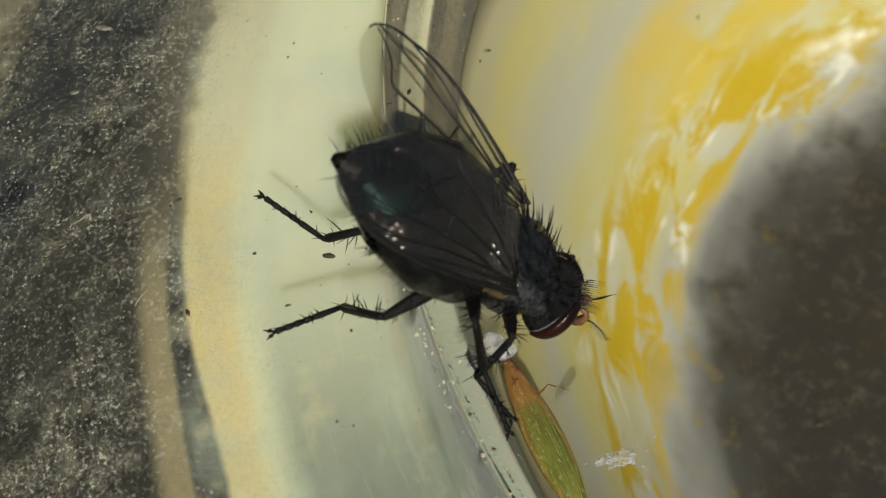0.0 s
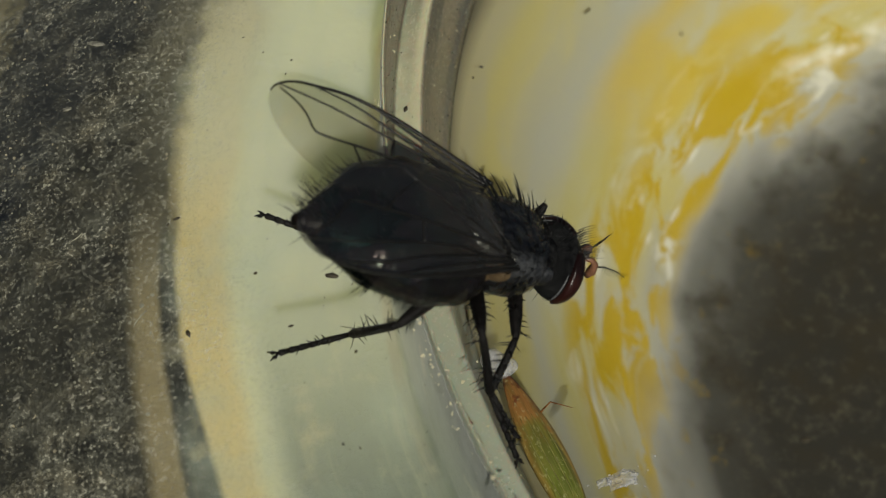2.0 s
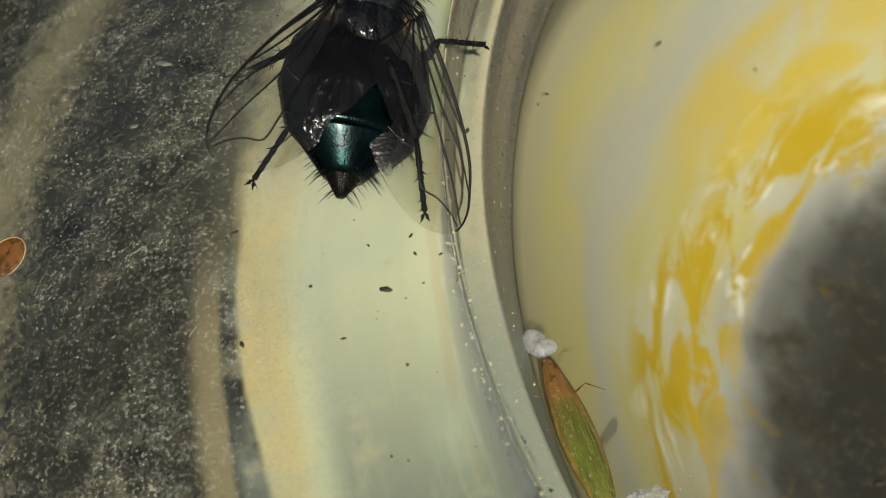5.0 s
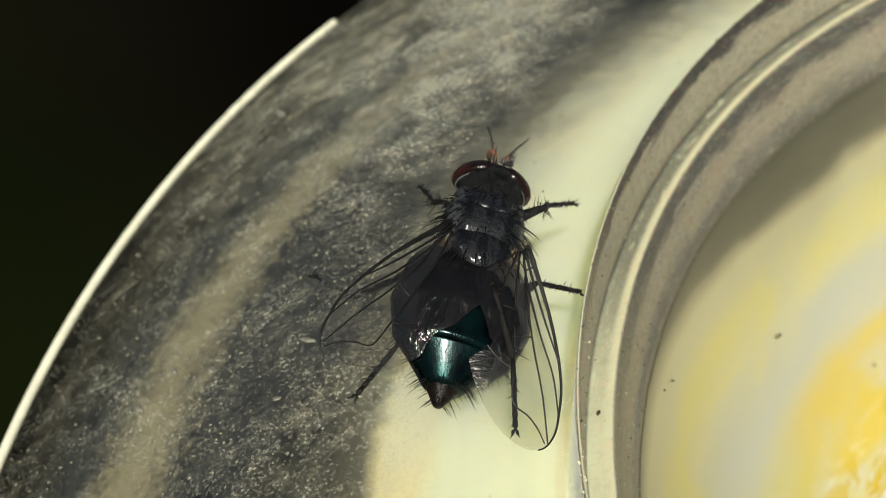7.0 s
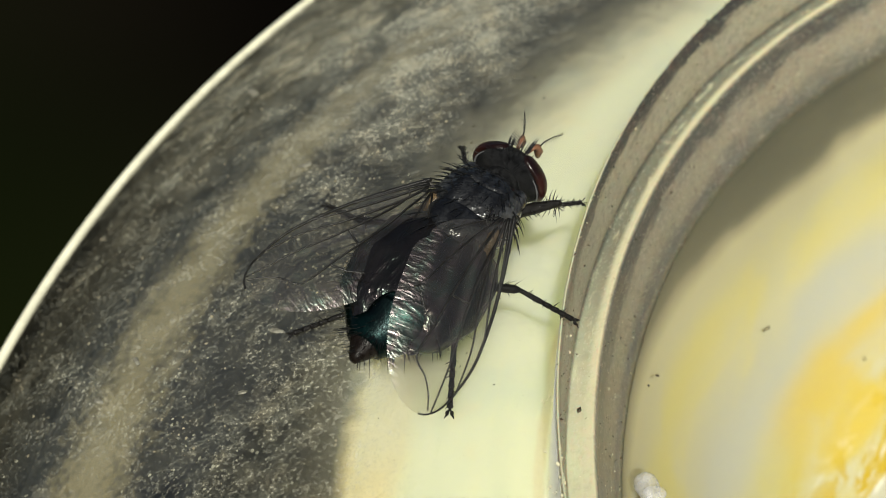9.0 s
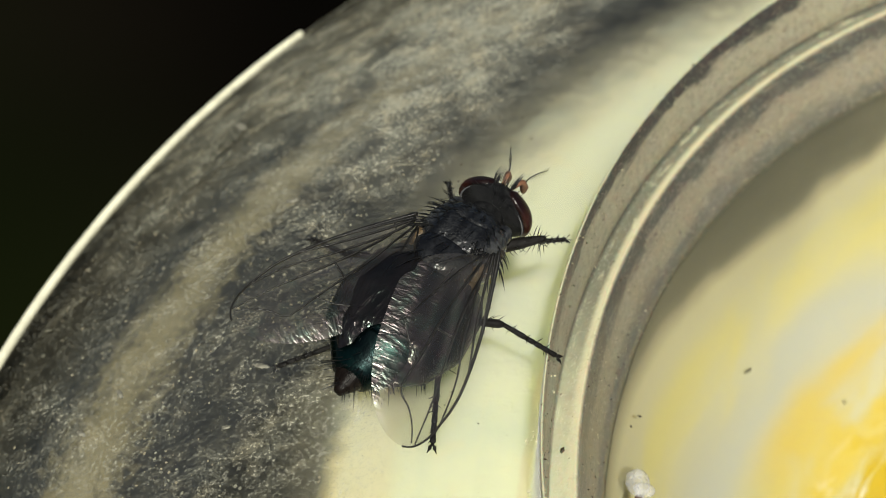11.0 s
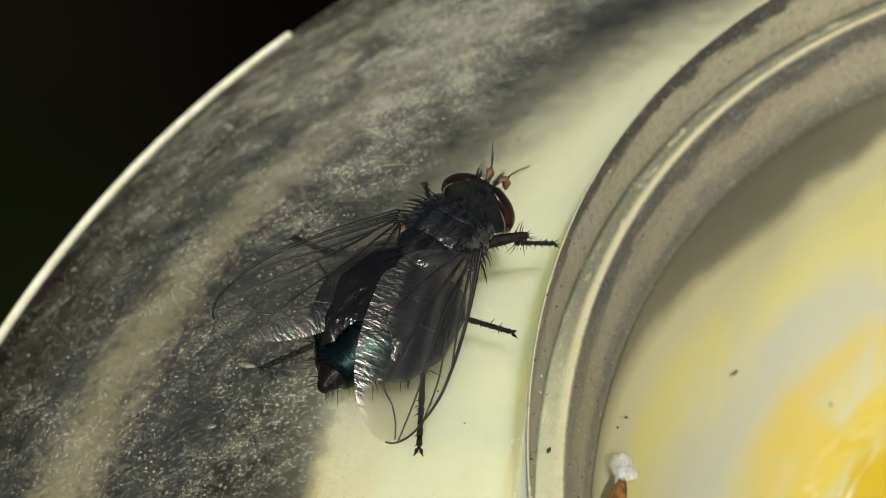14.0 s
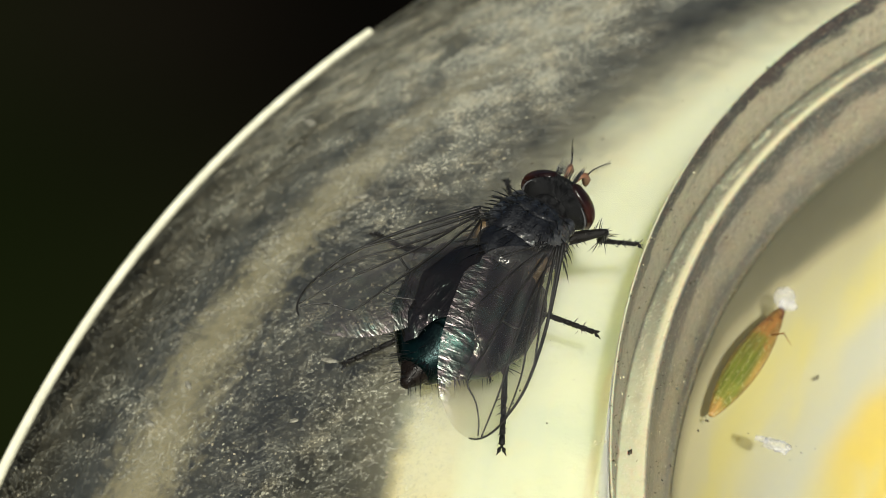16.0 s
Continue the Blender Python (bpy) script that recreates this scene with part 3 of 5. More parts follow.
def ball(bm, centre, radii, u=24, v=16, m=None, shape=None):
    """An ellipsoid; shape(x, y, z) may move its unit points."""
    got = bmesh.ops.create_uvsphere(bm, u_segments=u, v_segments=v, radius=1.0)["verts"]
    for w in got:
        p = Vector(w.co)
        if shape:
            p = Vector(shape(*p))
        p = Vector((p.x * radii[0], p.y * radii[1], p.z * radii[2]))
        if m:
            p = m @ p
        w.co = p + Vector(centre)
    return bm


def tube(bm, pts, radii, sides=8, cap=True):
    """A tapered tube along points."""
    pts = [Vector(p) for p in pts]
    if not isinstance(radii, (list, tuple)):
        radii = [radii] * len(pts)
    rings = []
    up = Vector((0.13, 0.21, 0.97))
    for i, p in enumerate(pts):
        d = (pts[min(i + 1, len(pts) - 1)] - pts[max(i - 1, 0)]).normalized()
        if abs(d.dot(up)) > 0.95:
            up = Vector((0.9, 0.3, 0.1))
        s = d.cross(up).normalized()
        w = s.cross(d)
        rings.append([bm.verts.new(p + radii[i] * (math.cos(TAU * k / sides) * s + math.sin(TAU * k / sides) * w)) for k in range(sides)])
    for a, b in zip(rings, rings[1:]):
        for k in range(sides):
            bm.faces.new((a[k], a[(k + 1) % sides], b[(k + 1) % sides], b[k]))
    if cap:
        bm.faces.new(rings[0][::-1])
        bm.faces.new(rings[-1])
    return bm


def bristle(bm, root, way, length, thick=0.022, bend=0.25):
    """One curved, tapering bristle."""
    root, way = Vector(root), Vector(way).normalized()
    side = Vector((-1, 0, 0.15)) * bend
    pts = [root + way * length * f + side * length * f * f for f in (0.0, 0.35, 0.7, 1.0)]
    return tube(bm, pts, [thick, thick * 0.8, thick * 0.5, thick * 0.12], 4, False)


# ---------------------------------------------------------------- the tub
R_IN, R_RIM, DROP = 25.6, 44.5, -6.3
# radius and height down the two moulded steps
LEDGE = [(25.67, -0.5), (25.645, -0.02), (25.61, 0.01), (25.58, -0.07), (25.55, -1.2), (25.52, -2.5), (25.45, -2.68), (24.84, -2.36), (24.75, -2.36),
         (24.68, -2.62), (24.45, -3.8), (24.12, -5.4), (24.04, -5.62)]
WATER_Z = -5.42


def dome(r):
    return DROP * max((r - R_IN) / (R_RIM - R_IN), 0.0) ** 2


def lining_depth(r):
    """How far the lining lies under the clear plastic; it curves up to meet the moulded edge."""
    f = min(1.0, max(0.0, (r - 25.69) / 0.4))
    return 0.25 + 4.25 * math.sin(f * math.pi / 2) ** 1.3


def ground():
    bm = bmesh.new()
    n = 24
    for i in range(n + 1):
        for j in range(n + 1):
            x, y = [math.copysign(abs(k / n * 2 - 1) ** 3 * 200000, k / n * 2 - 1) for k in (i, j)]
            h = noise.noise((x * 0.02, y * 0.02, 0)) * 3 if max(abs(x), abs(y)) < 900 else 0
            bm.verts.new((x, y, -52 + h))
    bm.verts.ensure_lookup_table()
    for i in range(n):
        for j in range(n):
            a = i * (n + 1) + j
            bm.faces.new([bm.verts[k] for k in (a, a + n + 1, a + n + 2, a + 1)])
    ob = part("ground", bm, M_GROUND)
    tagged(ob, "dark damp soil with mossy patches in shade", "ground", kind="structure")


def tub():
    root = tagged(empty("plastic_tub"), "upturned clear plastic tub, scuffed and dusty, with a stained recessed base", "plastic tub")
    # clear dome: dusty top face and a clean under face
    bm = bmesh.new()
    rs = [R_IN + (R_RIM - 0.1 - R_IN) * i / 40 for i in range(41)]
    lathe(bm, [(r, dome(r)) for r in rs])
    part("clear_shell", bm, M_SHELL, root, "clear scuffed plastic filmed with grey dust")
    bm = bmesh.new()
    lathe(bm, [(r, dome(r) - lining_depth(r)) for r in [25.69 + 18.71 * (i / 70) ** 1.8 for i in range(71)]] + [(44.4, -16.0), (25.69, -16.0), (25.69, -0.25)])
    bmesh.ops.remove_doubles(bm, verts=bm.verts, dist=0.001)
    bmesh.ops.recalc_face_normals(bm, faces=bm.faces)
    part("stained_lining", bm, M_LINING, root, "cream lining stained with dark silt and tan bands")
    # moulded ledges stepping down to the bowl
    bm = bmesh.new()
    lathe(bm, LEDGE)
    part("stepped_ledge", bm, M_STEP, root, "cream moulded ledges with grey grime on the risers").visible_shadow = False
    bm = bmesh.new()
    prof = [(24.06, -5.5), (23.7, -6.6), (23.0, -8.3), (22.3, -9.8), (21.5, -11.4), (20.8, -12.7), (20.0, -14.0), (19.0, -15.5),
            (18.0, -16.5), (16.0, -17.5), (14.0, -18.0), (11.0, -18.4), (8.0, -18.5), (4.0, -18.2), (0.02, -18.0)]
    lathe(bm, prof)
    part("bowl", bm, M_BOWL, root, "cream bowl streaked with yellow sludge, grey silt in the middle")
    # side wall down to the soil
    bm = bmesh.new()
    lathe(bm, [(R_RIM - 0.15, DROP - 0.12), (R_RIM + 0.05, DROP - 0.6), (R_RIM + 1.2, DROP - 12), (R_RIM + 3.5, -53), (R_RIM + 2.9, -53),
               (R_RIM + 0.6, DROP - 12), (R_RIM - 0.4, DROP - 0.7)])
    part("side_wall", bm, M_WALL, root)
    # the bright bead runs along part of the edge and stops short
    bm = bmesh.new()
    ring = [(R_RIM - 0.05 + 0.17 * math.cos(a), DROP + 0.02 + 0.17 * math.sin(a)) for a in [TAU * k / 10 for k in range(11)]]
    lathe(bm, ring, 140.4, 330.0, 240)
    part("rim_bead", bm, M_RIM, root, "pale rounded rim bead that ends abruptly")
    return root


def water():
    bm = bmesh.new()
    lathe(bm, [(0.02, WATER_Z), (12, WATER_Z), (23.5, WATER_Z), (23.9, WATER_Z + 0.04), (24.08, WATER_Z + 0.12)], n=200)
    ob = part("water", bm, M_WATER)
    tagged(ob, "still shallow water, clear and slightly hazy, in the bowl", "water", kind="structure")
    ob.visible_shadow = False


# ---------------------------------------------------------------- dust and crumbs
def flakes(name, label, count, seed, mat, rmin, rmax, amin, amax, smin, smax, power=2.2, clump=0.0):
    """Many flat crooked crumbs lying on the dome, as one object."""
    rng = random.Random(seed)
    bm = bmesh.new()
    done = 0
    while done < count:
        r, a = rng.uniform(rmin, rmax), radians(rng.uniform(amin, amax))
        x, y = r * math.cos(a), r * math.sin(a)
        if clump and noise.noise((x * 0.35, y * 0.35, seed)) < rng.uniform(-0.5, clump):
            continue
        done += 1
        s = smin + (smax - smin) * rng.random() ** power
        k = rng.randint(4, 6)
        turn, slim = rng.uniform(0, TAU), rng.uniform(0.3, 1.0)
        z = dome(r) + 0.012
        top = []
        low = []
        for i in range(k):
            b = TAU * i / k + rng.uniform(-0.3, 0.3)
            u, v = s * math.cos(b) * rng.uniform(0.6, 1.1), s * slim * math.sin(b) * rng.uniform(0.6, 1.1)
            px, py = x + u * math.cos(turn) - v * math.sin(turn), y + u * math.sin(turn) + v * math.cos(turn)
            h = dome(math.hypot(px, py))
            low.append(bm.verts.new((px, py, h - 0.01)))
            top.append(bm.verts.new((px * 0.9 + x * 0.1, py * 0.9 + y * 0.1, h + s * rng.uniform(0.15, 0.4))))
        bm.faces.new(top)
        for i in range(k):
            bm.faces.new((low[i], low[(i + 1) % k], top[(i + 1) % k], top[i]))
    ob = part(name, bm, mat, smooth=False)
    return tagged(ob, label, "dust", kind="stuff")


def ledge_at(s):
    """Radius and height at the share s of the way down the steps."""
    pts = LEDGE[1:-1]
    way = [math.dist(a, b) for a, b in zip(pts, pts[1:])]
    s *= sum(way)
    for a, b, w in zip(pts, pts[1:], way):
        if s <= w:
            return a[0] + (b[0] - a[0]) * s / w, a[1] + (b[1] - a[1]) * s / w
        s -= w
    return pts[-1]


def ledge_grit(name, label, count, seed, mat, small, large, lips=0.0, a0=2.0, a1=3.75):
    """Crumbs that stick to the moulded steps, as one object; lips: the share that sits along the two edges."""
    rng = random.Random(seed)
    bm = bmesh.new()
    done = 0
    while done < count:
        a = rng.uniform(a0, a1)
        s = rng.random()
        if rng.random() < lips:
            s = rng.choice((0.012, 0.495)) + rng.gauss(0, 0.008)
        r, z = ledge_at(min(0.999, max(0.0, s)))
        if (24.85 < r < 25.38 and rng.random() < 0.85) or noise.noise((s * 20, a * 30, seed)) < rng.uniform(-0.6, 0.4):
            continue
        done += 1
        s = small + (large - small) * rng.random() ** 4
        c = Vector(((r - s * 0.2) * math.cos(a), (r - s * 0.2) * math.sin(a), z + s * 0.1))
        k = [Vector((rng.gauss(0, 1), rng.gauss(0, 1), rng.gauss(0, 1))).normalized() * s * rng.uniform(0.6, 1.2) for _ in range(4)]
        v = [bm.verts.new(c + p) for p in k]
        for t in ((0, 1, 2), (0, 2, 3), (0, 3, 1), (1, 3, 2)):
            bm.faces.new([v[i] for i in t])
    bmesh.ops.recalc_face_normals(bm, faces=bm.faces)
    return tagged(part(name, bm, mat, smooth=False), label, "dust", kind="stuff")


def dust():
    ledge_grit("ledge_crumbs", "pale crumbs stuck to the grimy moulded ledges", 1300, 41, M_CRUMB, 0.012, 0.05, 0.3)
    ledge_grit("lip_crumbs", "cream crumbs in a line along the lips of the moulded ledges", 420, 47, M_CRUMB, 0.012, 0.075, 1.0, 3.12, 3.75)
    ledge_grit("ledge_dirt", "dark dirt grains stuck to the grimy moulded ledges", 1500, 43, M_DARKFLAKE, 0.015, 0.07, 0.2, 2.0, 3.1)
    flakes("pale_dust", "pale grey dust flakes scattered over the clear plastic", 6500, 3, M_FLAKE, 31.0, 44.0, 126, 205, 0.012, 0.07, 6.0, 0.6)
    flakes("tan_dust", "tan gritty crumbs caught on the clear plastic", 2500, 5, M_TANFLAKE, 31.0, 43.5, 126, 205, 0.012, 0.07, 6.0, 0.6)
    flakes("dark_dirt", "tiny dark dirt flecks on the pale plastic", 170, 8, M_DARKFLAKE, 26.0, 31.5, 135, 210, 0.012, 0.06, 3.0, 0.2)
    flakes("edge_crumbs", "cream crumbs along the moulded edge", 160, 11, M_CRUMB, 25.62, 26.0, 176, 212, 0.015, 0.07, 2.0, 0.1)
    # fine pale fibres and scratches
    rng = random.Random(21)
    bm = bmesh.new()
    for i in range(32):
        r, a = rng.uniform(31.5, 42.5), radians(rng.uniform(132, 203))
        x, y = r * math.cos(a), r * math.sin(a)
        d, ln, c = rng.uniform(0, TAU), rng.uniform(0.2, 0.8) ** 1.6, rng.uniform(-0.6, 0.6)
        pts = []
        for f in (0, 0.25, 0.5, 0.75, 1.0):
            b = d + c * f
            px, py = x + ln * f * math.cos(b), y + ln * f * math.sin(b)
            pts.append((px, py, dome(math.hypot(px, py)) + 0.012))
        tube(bm, pts, rng.uniform(0.008, 0.018), 4)
    tagged(part("pale_fibres", bm, M_FLAKE), "fine pale fibres and scratches on the clear plastic", "fibres", kind="stuff")
    # pale flakes of torn film that can be told apart
    for x, y, s, slim in ((-32.75, 12.6, 0.24, 0.4), (-30.82, 12.47, 0.2, 0.5), (-35.43, 19.29, 0.26, 0.6), (-33.02, 5.35, 0.2, 0.45), (-37.4, 5.96, 0.2, 0.35), (-38.45, 4.92, 0.16, 0.5),
                          (-31.51, 14.64, 0.14, 0.4), (-35.09, 8.94, 0.12, 0.3), (-32.66, -1.66, 0.1, 0.35), (-34.97, -4.52, 0.12, 0.6), (-32.81, -5.09, 0.12, 0.5), (-33.79, 3.4, 0.13, 0.5)):
        bm = bmesh.new()
        h = int(abs(x * 37 + y * 11))
        ball(bm, (0, 0, 0), (s, s * slim, 0.03), 18, 8, Matrix.Rotation(h * 0.7, 3, "Z"),
             lambda a, b, c: (a * (1 + 0.7 * noise.noise((a * 2.5, b * 2.5, h))), b * (1 + 0.9 * noise.noise((a * 3, b * 3, h + 9.0))), c * (1 + noise.noise((a * 4, b * 4, h + 3.0)))))
        ob = part("film_flake", bm, M_FILM)
        r = math.hypot(x, y)
        ob.matrix_basis = upose(x, y, dome(r) + 0.02, 0, 0, 0)
        tagged(ob, "pale torn flake of dry film on the dusty plastic", "flake", "flakes on the plastic")
    # larger specks that can be told apart
    for x, y, s, turn in ((-30.87, -0.84, 0.085, 0.4), (-30.68, -3.99, 0.10, 1.9), (-27.23, -3.19, 0.16, 2.8), (-26.57, -1.79, 0.075, 0.9), (-26.5, -2.3, 0.06, 2.0),
                          (-28.28, -4.30, 0.07, 0.2), (-24.98, 2.95, 0.10, 1.2), (-25.9, -2.4, 0.06, 0.5), (-27.6, -1.9, 0.05, 2.2), (-31.1, -0.95, 0.05, 1.1)):
        bm = bmesh.new()
        rr = random.Random(int(x * 100 + y * 10))
        ball(bm, (0, 0, 0), (s, s * 0.45, s * 0.3), 8, 6, Matrix.Rotation(turn, 3, "Z"),
             lambda a, b, c: (a * (1 + 0.3 * rr.uniform(-1, 1)), b * (1 + 0.4 * rr.uniform(-1, 1)), c))
        r = math.hypot(x, y)
        ob = part("dirt_speck", bm, M_DARKFLAKE)
        ob.matrix_basis = upose(x, y, (dome(r) if r > R_IN else -2.37) + s * 0.22)
        tagged(ob, "small dark dirt speck on pale plastic", "dirt speck", "specks on the plastic")


BOWL_FLECKS = [(-12.12, -1.97, -18.23, 0.32, 0.5), (-17.86, 12.26, -10.6, 0.16, 0.4), (-22.47, 6.65, -5.81, 0.12, 0.5), (-18.0, 12.11, -10.52, 0.14, 0.5), (-22.8, 5.97, -5.41, 0.08, 0.6), (-13.68, 13.93, -14.73, 0.2, 0.3)]


def bowl_flecks():
    for x, y, z, s, slim in BOWL_FLECKS:
        bm = bmesh.new()
        ball(bm, (0, 0, 0), (s * 0.65, s * 0.65 * slim, s * 0.2), 10, 8, Matrix.Rotation(x * 3.1, 3, "Z"), lambda a, b, c: (a * (1 + 0.5 * noise.noise((a * 2, b * 2, x))), b * (1 + 0.5 * noise.noise((b * 2, a * 2, y))), c))
        ob = part("dirt_speck", bm, M_DARKFLAKE)
        ob.matrix_basis = upose(x, y, z + 0.05)
        tagged(ob, "small brown dirt speck lying in the bowl", "dirt speck", "specks in the bowl")


def husk():
    """The thin brown oval scale lying on the dusty part."""
    root = tagged(empty("seed_scale"), "thin oval brown seed scale with a pale edge", "seed scale")
    bm = bmesh.new()
    ball(bm, (0, 0, 0.05), (0.62, 0.5, 0.07), 28, 10, None, lambda x, y, z: (x * (1 + 0.05 * math.sin(3 * y)), y, z * (0.6 + 0.8 * noise.noise((x * 3, y * 3, 1)))))
    part("scale_body", bm, M_HUSK, root)
    bm = bmesh.new()
    pts = [(0.63 * math.cos(a), 0.51 * math.sin(a), 0.05) for a in [radians(-110 + 14 * k) for k in range(16)]]
    tube(bm, pts, 0.022, 5)
    part("scale_edge", bm, M_HUSKRIM, root, "pale curled edge")
    root.matrix_basis = upose(-37.34, 0.42, dome(37.34) + 0.02, 0, -18, 30)
    return root


def grass_seed():
    """A floating seed husk: x runs from the free end to the dark stalk end, which carries white fluff."""
    root = tagged(empty("grass_seed"), "green and rust-brown seed husk floating on the water", "seed")
    L = 5.0

    def width(u):
        return 0.50 * max(0.0, math.sin(math.pi * min(1.0, 0.03 + 0.93 * u) ** 0.92)) ** 0.8

    bm = bmesh.new()
    rings = []
    for i in range(41):
        u = i / 40
        w = max(0.02, width(u))
        rings.append([bm.verts.new((u * L, w * math.cos(TAU * k / 28), 0.68 * w * math.sin(TAU * k / 28) * (1.0 if k < 14 else 0.7) + 0.018 * noise.noise((u * 9, k * 0.6, 2.0)))) for k in range(28)])
    for a, b in zip(rings, rings[1:]):
        for k in range(28):
            bm.faces.new((a[k], a[(k + 1) % 28], b[(k + 1) % 28], b[k]))
    bm.faces.new(rings[0][::-1])
    bm.faces.new(rings[-1])
    part("husk", bm, M_SEED, root)
    rib = plain("pale_husk_rib", (0.19, 0.18, 0.05), 0.4, grain=0.3)
    for k in (-0.55, -0.2, 0.2, 0.55):
        bm = bmesh.new()
        tube(bm, [(L * f, k * width(f), 0.68 * width(f) * math.sqrt(1 - k * k)) for f in [0.10 + 0.62 * i / 12 for i in range(13)]], [0.006 + 0.010 * math.sin(math.pi * i / 12) for i in range(13)], 5)
        part("rib", bm, rib, root, "pale lengthwise rib")
    bm = bmesh.new()
    tube(bm, [(L * 0.70, -0.3, 0.36), (L * 0.72, -0.62, 0.5), (L * 0.64, -1.05, 0.55)], [0.03, 0.02, 0.008], 5)
    part("awn", bm, M_HUSK, root, "fine bent brown awn")
    bm = bmesh.new()

    def puff(x, y, z):
        k = 1 + 0.16 * noise.noise((x * 1.3, y * 1.3, z * 1.3)) + 0.05 * noise.noise((x * 4, y * 4, z * 4))
        return (x * k, y * k, z * k)
    ball(bm, (L + 0.36, 0.10, 0.10), (0.50, 0.33, 0.2), 32, 22, Matrix.Rotation(0.25, 3, "Z"), puff)
    ball(bm, (L + 0.12, -0.12, 0.12), (0.26, 0.30, 0.15), 24, 16, None, puff)
    part("fluff", bm, M_TUFT, root, "white fluff at the stalk end")
    return root


def foam():
    """A foam-like white scrap, added for a glint on the water; it drifts behind the seed."""
    rr = random.Random(31)
    bm = bmesh.new()
    def lump(x, y, z):
        k = 1 + 0.55 * noise.noise((x * 2.2, y * 2.2, z * 2.2 + 5)) + 0.3 * noise.noise((x * 6, y * 6, z * 6))
        return (x * k, y * k, z * k)
    ball(bm, (0, 0, 0.02), (0.40, 0.20, 0.10), 40, 24, None, lump)
    ball(bm, (-0.46, 0.08, 0.0), (0.2, 0.11, 0.06), 24, 14, None, lump)
    for i in range(9):
        a, d = rr.uniform(0, TAU), 0.3 + abs(rr.gauss(0, 0.22))
        r = rr.uniform(0.012, 0.04)
        ball(bm, (d * 1.5 * math.cos(a), d * 0.7 * math.sin(a), 0.0), (r * rr.uniform(1, 2), r, r * 0.4), 8, 6)
    ob = part("glint_scrap", bm, M_TUFT)
    return tagged(ob, "small scrap of wet white foam on the water", "foam")


# ---------------------------------------------------------------- the fly
F = 0.88        # the fly's size against the drawing below
HIPS = {"front": (0.95, 0.42, 0.9), "middle": (-0.2, 0.55, 0.72), "hind": (-0.7, 0.5, 0.85)}
LEGS = {"front": (1.55, 1.35, 1.45), "middle": (2.1, 1.95, 1.8), "hind": (2.0, 2.0, 1.9)}


def body_hair(bm, rng, centre, radii, count, keep, length, back=0.8, thick=0.02):
    """Bristles that stand on an ellipsoid and lean backwards."""
    n = 0
    while n < count:
        d = Vector((rng.gauss(0, 1), rng.gauss(0, 1), rng.gauss(0, 1))).normalized()
        if not keep(d):
            continue
        n += 1
        p = Vector(centre) + Vector((d.x * radii[0], d.y * radii[1], d.z * radii[2])) * 0.98
        nrm = Vector((d.x / radii[0], d.y / radii[1], d.z / radii[2])).normalized()
        bristle(bm, p, nrm + Vector((-back, 0, 0.1)), length * rng.uniform(0.6, 1.2), thick, 0.3)


def leg_segment(kind, length, thick, rng):
    """A segment that runs along +x from the origin, femur, tibia or tarsus, and its bristles."""
    bm, hair = bmesh.new(), bmesh.new()
    if kind == "tarsus":
        for i in range(5):
            a = length * (0.0 if i == 0 else 0.40 + 0.13 * (i - 1))
            b = length * (0.40 + 0.13 * i)
            tube(bm, [(a, 0, 0), (a + (b - a) * 0.85, 0, 0), (b, 0, 0)], [thick * 0.75, thick, thick * 0.7], 7)
        for s in (-1, 1):
            tube(bm, [(length * 0.92, 0, 0), (length, s * 0.07, -0.01), (length * 1.05, s * 0.12, -0.05)], [0.03, 0.03, 0.01], 5)
            ball(bm, (length * 0.98, s * 0.06, -0.03), (0.07, 0.05, 0.03), 8, 6)
        hairs, ln = 16, 0.13
    elif kind == "tibia":
        tube(bm, [(0, 0, 0), (length * 0.12, 0, 0.02), (length * 0.5, 0, 0.03), (length * 0.92, 0, 0.0), (length, 0, 0)],
             [thick * 0.7, thick * 0.95, thick, thick * 1.15, thick * 0.7], 9)
        hairs, ln = 18, 0.38
    else:
        tube(bm, [(-0.15, 0, 0), (0, 0, 0), (length * 0.25, 0, 0.03), (length * 0.6, 0, 0.03), (length * 0.92, 0, 0), (length * 1.02, 0, 0)],
             [thick * 0.6, thick * 0.9, thick * 1.25, thick * 1.1, thick * 0.75, thick * 0.5], 10)
        hairs, ln = 26, 0.26
    for i in range(hairs):
        x, a = length * rng.uniform(0.1, 0.98), rng.uniform(0, TAU)
        d = Vector((0.55, math.cos(a), math.sin(a)))
        L = ln * rng.uniform(0.5, 1.4)
        q = Vector((x, math.cos(a) * thick * 0.8, math.sin(a) * thick * 0.8))
        tube(hair, [q, q + d.normalized() * L * 0.6, q + d.normalized() * L + Vector((0.06 * L, 0, 0))], [0.016, 0.011, 0.003], 4, False)
    return bm, hair


def smooth_line(pts, steps=6):
    """Points along a smooth curve through the given ones."""
    out = []
    for i in range(len(pts) - 1):
        p0, p1, p2, p3 = (np.array(pts[min(max(k, 0), len(pts) - 1)], float) for k in (i - 1, i, i + 1, i + 2))
        for k in range(steps):
            t = k / steps
            out.append(tuple(0.5 * (2 * p1 + (p2 - p0) * t + (2 * p0 - 5 * p1 + 4 * p2 - p3) * t * t + (3 * p1 - p0 - 3 * p2 + p3) * t ** 3)))
    out.append(tuple(pts[-1]))
    return out


